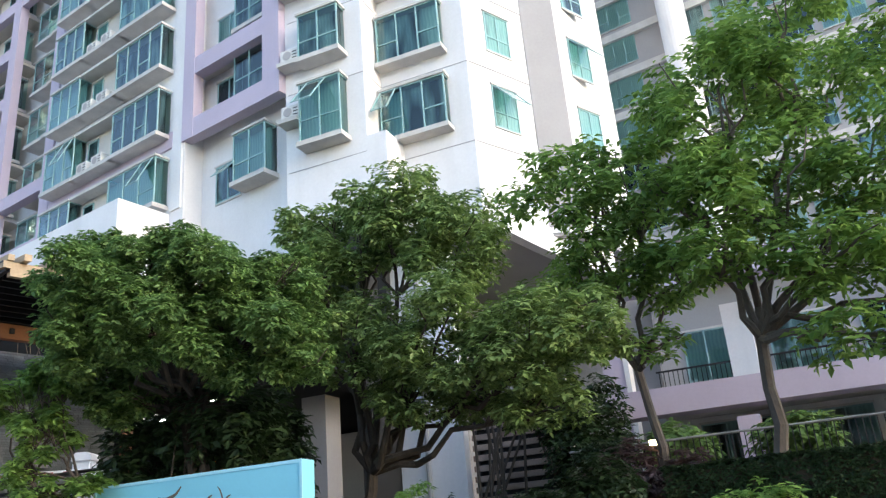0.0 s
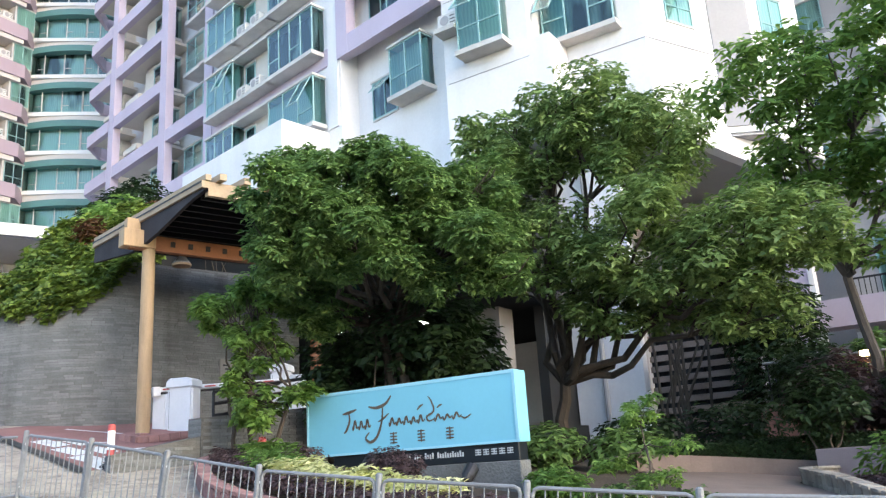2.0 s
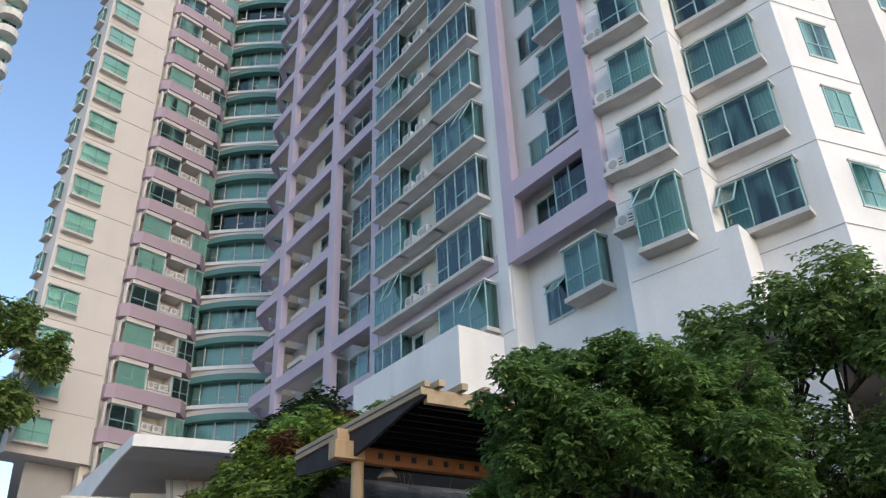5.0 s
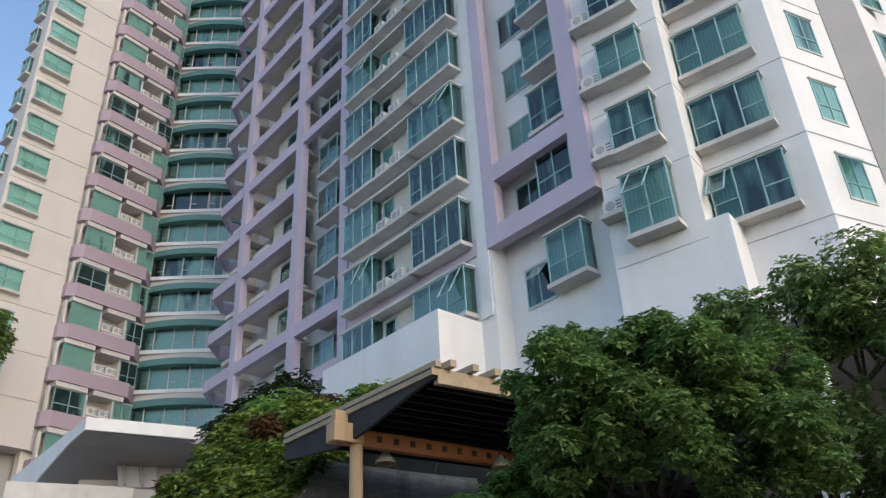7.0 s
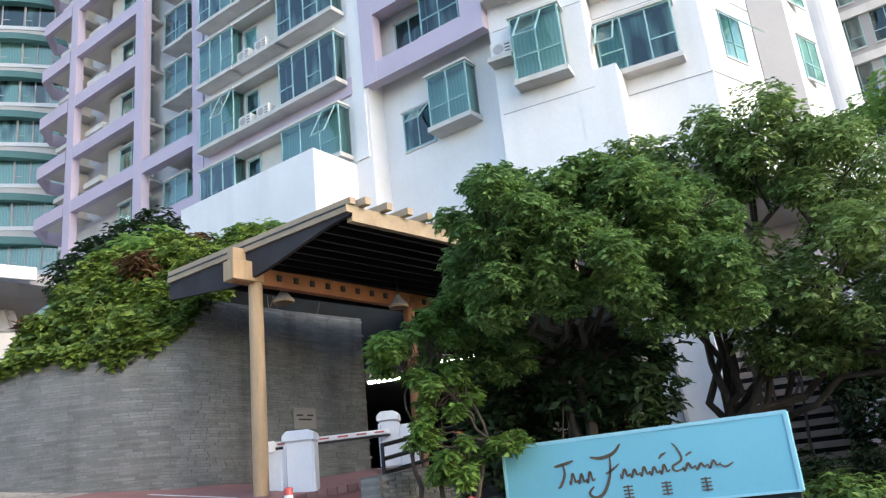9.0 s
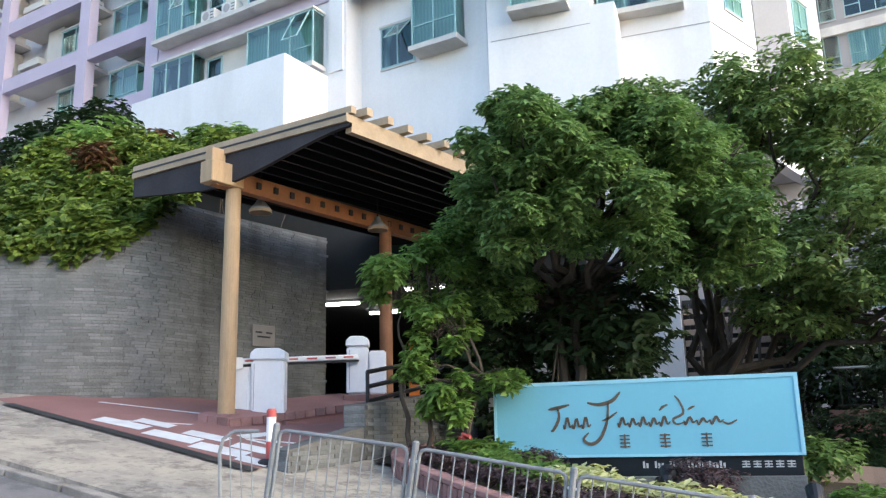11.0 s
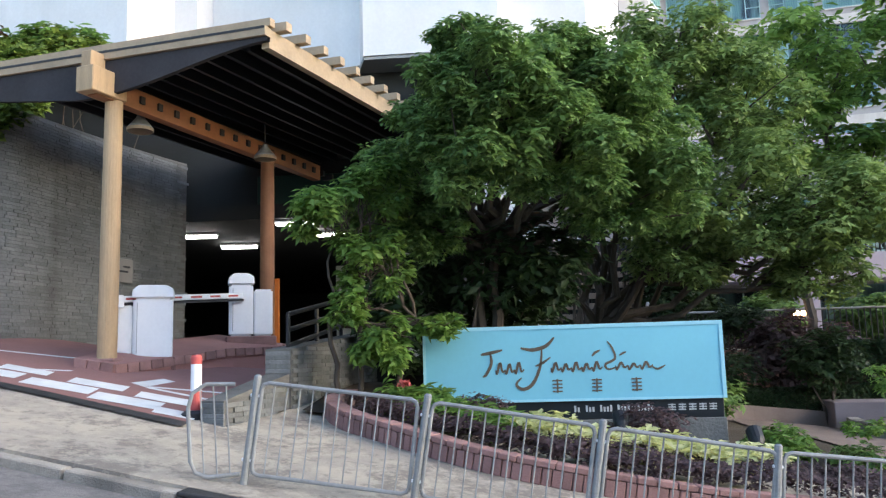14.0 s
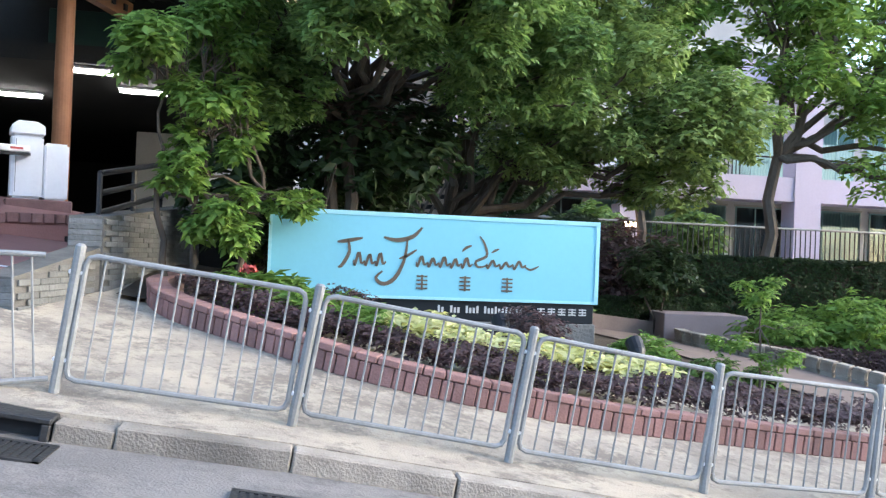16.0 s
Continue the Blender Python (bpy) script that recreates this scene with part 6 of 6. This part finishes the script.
border("purple_border", 1.3, total - 0.2, 0.22, 1.0, 0.2, 0.36, 3600, 0.07, LEAF_P, "low clipped purple-brown hedge plants in the planter", 31, 5)
border("yellow_border", 3.9, 7.3, 0.8, 1.4, 0.22, 0.46, 620, 0.14, LEAF_Y, "yellow variegated border plants before the sign", 32, 6, 0.4)
border("green_border", 1.0, 4.0, 0.7, 1.5, 0.2, 0.4, 380, 0.18, LEAF_C, "green strap-leaved plants beside the sign", 33, 6, 0.3)
bush("round_shrub", [(-5.05, 10.75, height(-5.05, 10.75) + 0.42, 0.5, 0.4, 0.3)], 1100, 0.06, LEAF_P, "round clipped red-brown shrub before the sign", seed=34, per=4)
bush("round_shrub", [(-7.1, 11.1, height(-7.1, 11.1) + 0.3, 0.36, 0.32, 0.22)], 650, 0.06, LEAF_P, "small round clipped brown shrub beside the sign", seed=35, per=4)
flower = empty("red_flower", pose(-8.1, 11.2, height(-8.1, 11.2)), "single red flower beside the sign", "flower")
part("stalk", tube(bmesh.new(), [(0, 0, 0), (0.02, 0, 0.5)], 0.008, 6), LEAF_D, flower)
rg = np.random.default_rng(3)
leaves("petals", rg.normal(0, 0.03, (26, 3)) + (0.02, 0, 0.53), rg.normal(0, 1, (26, 3)), 0.09, REDPAINT, flower, seed=3, ratio=0.7)


def spotlight(x, y, top):
    z = height(x, y)
    ob = empty("garden_spotlight", pose(x, y, z), "black garden spotlight on a short post", "lamp", "garden spotlights")
    part("post", tube(bmesh.new(), [(0, 0, 0), (0, 0, top)], 0.035), BLACKRAIL, ob)
    bm = bmesh.new()
    lathe(bm, [(0.05, -0.12), (0.09, -0.05), (0.1, 0.12), (0.085, 0.12)], sides=14)
    bmesh.ops.transform(bm, matrix=pose(0, 0.02, top + 0.08, -50), verts=bm.verts)
    part("head", bm, BLACKRAIL, ob)


spotlight(-5.35, 10.6, 0.42)
spotlight(-3.75, 10.7, 0.42)

# garden to the right of the sign
bush("bush", [(-3.1, 12.0, height(-3, 12) + 0.24, 0.45, 0.4, 0.24)], 300, 0.1, LEAF_C, "bright green low bush beside the sign", seed=41, per=6)
bush("bush", [(-2.1, 12.0, height(-2, 12.0) + 0.18, 0.4, 0.35, 0.18), (-1.3, 12.2, height(-1.2, 12.2) + 0.15, 0.3, 0.3, 0.14)], 170, 0.1, LEAF_A, "loose green garden shrub", seed=42, per=6)
tree((-1.6, 11.7, height(-1.6, 11.7)), (-1.65, 11.7, -0.1), [(-1.66, 11.65, 0.35, 0.38, 0.36, 0.24), (-1.2, 11.7, -0.1, 0.35, 0.3, 0.12), (-2.1, 11.6, -0.3, 0.35, 0.3, 0.12), (-1.5, 11.5, -0.5, 0.4, 0.3, 0.12)], 330, 0.08, LEAF_C, PALEBARK, "small clipped cloud-pruned shrub tree", 43, 0.02, per=6, clumps=5)
bush("bush", [(-4.6, 14.6, 0.05, 0.7, 0.5, 0.35), (-3.4, 15.2, -0.05, 0.8, 0.5, 0.3)], 360, 0.16, LEAF_A, "green garden shrub below the trees", seed=44, per=6)


def hedge(x0, y0, x1, y1, z0, z1, w, label, leaf, seed, n=3200, size=0.07):
    ob = empty("hedge", pose(x0, y0, z0), label, "hedge", "garden hedges")
    rg = np.random.default_rng(seed)
    d = np.array((x1 - x0, y1 - y0))
    ln_ = np.hypot(*d)
    d = d / ln_
    nn = np.array((-d[1], d[0]))
    side = rg.random(n)
    u, v, h = rg.random(n) * ln_, (rg.random(n) - 0.5) * w, rg.random(n) * (z1 - z0)
    v = np.where(side < 0.45, -w / 2, v)
    h = np.where(side >= 0.45, z1 - z0, h)
    wob = np.array([0.06 * noise.noise(Vector((a * 2.0, b * 3.0, c * 3.0))) for a, b, c in zip(u, v, h)])
    p = np.stack([d[0] * u + nn[0] * (v + wob), d[1] * u + nn[1] * (v + wob), h + wob], 1)
    nr = np.where((side < 0.45)[:, None], np.array((-nn[0], -nn[1], 0.2)), np.array((0, 0, 1.0)))
    leaves("foliage", p, nr, size, leaf, ob, seed=seed, per=4)
    bm = prism([tuple(d * 0.02 - nn * (w / 2 - 0.06)), tuple(d * (ln_ - 0.02) - nn * (w / 2 - 0.06)), tuple(d * (ln_ - 0.02) + nn * (w / 2 - 0.06)), tuple(d * 0.02 + nn * (w / 2 - 0.06))], -0.4, z1 - z0 - 0.06)
    part("twig_core", bm, SOIL, ob)


hedge(-3.2, 17.6, 1.2, 18.6, -0.9, -0.1, 0.8, "dark green clipped hedge along the garden path", LEAF_D, 51, 6500, 0.08)
hedge(0.6, 19.0, 12.0, 19.0, -0.9, 0.85, 0.9, "dense dark green hedge before the railing", LEAF_D, 52, 17000, 0.09)
box_ = empty("stone_planter_box", pose(0, 0, 0), "pinkish granite planter box beside the path", "planter")
part("box_wall", bevelled(prism([(-0.5, 16.9), (1.1, 16.6), (1.2, 17.6), (-0.4, 17.9)], -1.2, -0.3), 0.015), PINKSTONE, box_)
bush("bush", [(1.3, 15.6, -0.55, 0.9, 0.6, 0.5), (2.6, 15.4, -0.4, 1.0, 0.7, 0.6)], 900, 0.15, LEAF_C, "light green bushy plants beside the planter box", seed=53, per=6)
bush("bush", [(3.2, 13.6, -0.9, 0.9, 0.6, 0.4), (4.6, 13.8, -0.8, 0.9, 0.6, 0.45)], 800, 0.2, LEAF_V, "strap-leaved pale green garden plants", seed=54, per=7, ratio=0.2)
bush("dark_shrub", [(-0.4, 20.0, 0.7, 0.9, 0.7, 0.9), (0.9, 20.4, 0.5, 0.8, 0.6, 0.8)], 700, 0.2, LEAF_P, "dark purple-leaved shrub below the slender tree", seed=55, per=6)
hedge(0.3, 15.2, 5.0, 14.6, -1.1, -0.72, 0.7, "low purple hedge beside the path", LEAF_P, 56, 2200)
for x, y, sd in ((12.5, 22.6, 63), (3.2, 23.4, 64), (0.3, 23.2, 65)):
    bush("shrub", [(x, y, 1.5, 1.0, 0.6, 0.7)], 320, 0.24, LEAF_A, "green shrub behind the garden railing", seed=sd, per=6)
# bamboo stems before the slatted screen
bush("topiary_shrub", [(-1.03, 21.0, 1.5, 0.7, 0.55, 0.32)], 500, 0.12, LEAF_D, "dark umbrella-shaped clipped shrub", seed=66, per=5)
bam = empty("bamboo", pose(-4.6, 23.4, height(-4.6, 14)), "thin bare bamboo stems before the slatted screen", "bamboo")
rg = np.random.default_rng(9)
for i in range(16):
    u = rg.uniform(-0.9, 2.2) if i % 2 else rg.normal(0.1, 0.3)
    part("stem", tube(bmesh.new(), [(u, rg.uniform(-0.3, 0.2), -0.3), (u + rg.normal(0, 0.12), 0, 1.4), (u + rg.normal(0, 0.25), 0, 3.0), (u + rg.normal(0, 0.4), 0, 4.6)], [0.05, 0.045, 0.04, 0.02], 6), BARK, bam)
path = empty("garden_path", None, "brown tiled garden path rising from the pavement", "path", kind="structure")
bm = bmesh.new()
mid = [p for p, s in smooth([(1.6, 9.9), (0.4, 11.6), (-0.8, 13.6), (-1.6, 15.6), (-1.2, 17.4)], 20)]
prev = None
for i, p in enumerate(mid):
    q = mid[min(i + 1, 19)] - mid[max(i - 1, 0)]
    n = np.array((-q[1], q[0])) / np.hypot(*q)
    now = [bm.verts.new((*(p + n * k), height(*(p + n * k)) + 0.075)) for k in (-1.0, 1.0)]
    if prev:
        bm.faces.new((prev[0], now[0], now[1], prev[1]))
    prev = now
part("path_surface", bm, PATHMAT, path)
bed = empty("garden_bed_edge", pose(0, 0, 0), "low garden bed edge of small pale tiles along the path", "kerb")
btile = keep(bevelled(boxes((-0.095, -0.02, 0, 0.095, 0.12, 0.13)), 0.006), "tile")
bcap = keep(bevelled(boxes((-0.095, -0.04, 0.262, 0.095, 0.16, 0.31)), 0.006), "cap_tile")
edge = []
for i, p in enumerate(mid):
    q = mid[min(i + 1, 19)] - mid[max(i - 1, 0)]
    n = np.array((q[1], -q[0])) / np.hypot(*q)
    edge.append(p + n * 1.05)
for a, b in zip(edge, edge[1:]):
    ln_ = np.hypot(*(b - a))
    for q in range(max(1, round(ln_ / 0.2))):
        p = a + (b - a) * (q + 0.5) / max(1, round(ln_ / 0.2))
        m = pose(p[0], p[1], height(*p), 0, 0, math.degrees(math.atan2(b[1] - a[1], b[0] - a[0])) + 180) @ pose(0, 0, 0, 0, -math.degrees(math.atan2(height(*a) - height(*b), ln_)), 0)
        for dz in (0.0, 0.133):
            link("tile", btile, KERB, bed).matrix_basis = Matrix.Translation((0, 0, dz)) @ m
        link("cap_tile", bcap, KERB, bed).matrix_basis = m
lowc = empty("curved_low_wall", pose(0, 0, 0), "low curved brown tiled wall below the clipped hedge", "wall")
cw = [p for p, q in smooth([(-3.4, 16.0), (-2.4, 16.9), (-1.0, 17.35), (0.6, 17.6), (1.6, 17.7)], 16)]
for a, b in zip(cw, cw[1:]):
    n = np.array((-(b - a)[1], (b - a)[0])) / np.hypot(*(b - a)) * 0.14
    za, zb = height(*a), height(*b)
    part("wall_piece", prism([tuple(a), tuple(b), tuple(b + n), tuple(a + n)], [za - 0.1, zb - 0.1, zb - 0.1, za - 0.1], [za + 0.36, zb + 0.36, zb + 0.36, za + 0.36]), PATHMAT, lowc)
gl = empty("garden_lamp", pose(0.25, 20.55, 1.0), "small lit wall lamp among the plants", "lamp")
part("lamp_body", bevelled(boxes((-0.12, -0.05, 0.45, 0.12, 0.08, 0.52)), 0.01), BLACKRAIL, gl)
part("lamp_glass", bevelled(boxes((-0.13, -0.09, 0.52, 0.13, 0.06, 0.64)), 0.02), LAMPGLOW, gl)
part("lamp_post", tube(bmesh.new(), [(0, 0.02, -1.6), (0, 0.02, 0.45)], 0.03), BLACKRAIL, gl)

# split slates on the curved wall: the ones beside the driveway apart, the rest joined
rng = np.random.default_rng(77)
wd = np.concatenate([[0], np.cumsum([np.hypot(*(b[0] - a[0])) for a, b in zip(sm, sm[1:])])])
wx, wy, ws = [p[0][0] for p in sm], [p[0][1] for p in sm], [p[1] for p in sm]
kinds = [keep(bevelled(boxes((-l / 2, -dd, 0, l / 2, 0.02, h)), 0.004), "slate") for l, dd, h in ((0.42, 0.009, 0.055), (0.3, 0.015, 0.05), (0.5, 0.006, 0.055), (0.36, 0.012, 0.057), (0.22, 0.01, 0.05))]
lens = (0.42, 0.3, 0.5, 0.36, 0.22)
hts = (0.055, 0.05, 0.055, 0.057, 0.05)
near = 0
verts, faces = [], []
z = -0.1
while z < 5.5:
    kh = 0.062
    u = rng.uniform(0, 0.3)
    while u < wd[-1]:
        k = int(rng.integers(5))
        uc = u + lens[k] / 2
        x, y, s = np.interp(uc, wd, wx), np.interp(uc, wd, wy), np.interp(uc, wd, ws)
        u += lens[k] + 0.012
        if z < height(x, y) - 0.05 or z + 0.08 > wall_top(s) or s > 7.9:
            continue
        dx, dy = np.interp(uc + 0.1, wd, wx) - np.interp(uc - 0.1, wd, wx), np.interp(uc + 0.1, wd, wy) - np.interp(uc - 0.1, wd, wy)
        m = Matrix.Translation((x, y, z)) @ pose(0, 0, 0, 0, 0, math.degrees(math.atan2(dy, dx)))
        if 3.2 < s < 4.3 and near < 300 and z < 3.4:
            o = link("slate", kinds[k], STONE, stone)
            o.matrix_basis = m
            near += 1
        else:
            dd = (0.009, 0.015, 0.006, 0.012, 0.01)[k]
            l, h = lens[k] / 2, hts[k]
            i0 = len(verts)
            verts += [tuple(m @ Vector(p)) for p in ((-l, -dd, 0), (l, -dd, 0), (l, -dd, h), (-l, -dd, h), (-l, 0.01, 0), (l, 0.01, 0), (l, 0.01, h), (-l, 0.01, h))]
            faces += [tuple(i0 + j for j in f) for f in ((0, 1, 2, 3), (3, 2, 6, 7), (1, 5, 6, 2), (0, 3, 7, 4), (0, 4, 5, 1))]
    z += kh
me = bpy.data.meshes.new("slates")
me.from_pydata(verts, [], faces)
tagged(link("slates", me, SLATES, stone), kind="stuff")
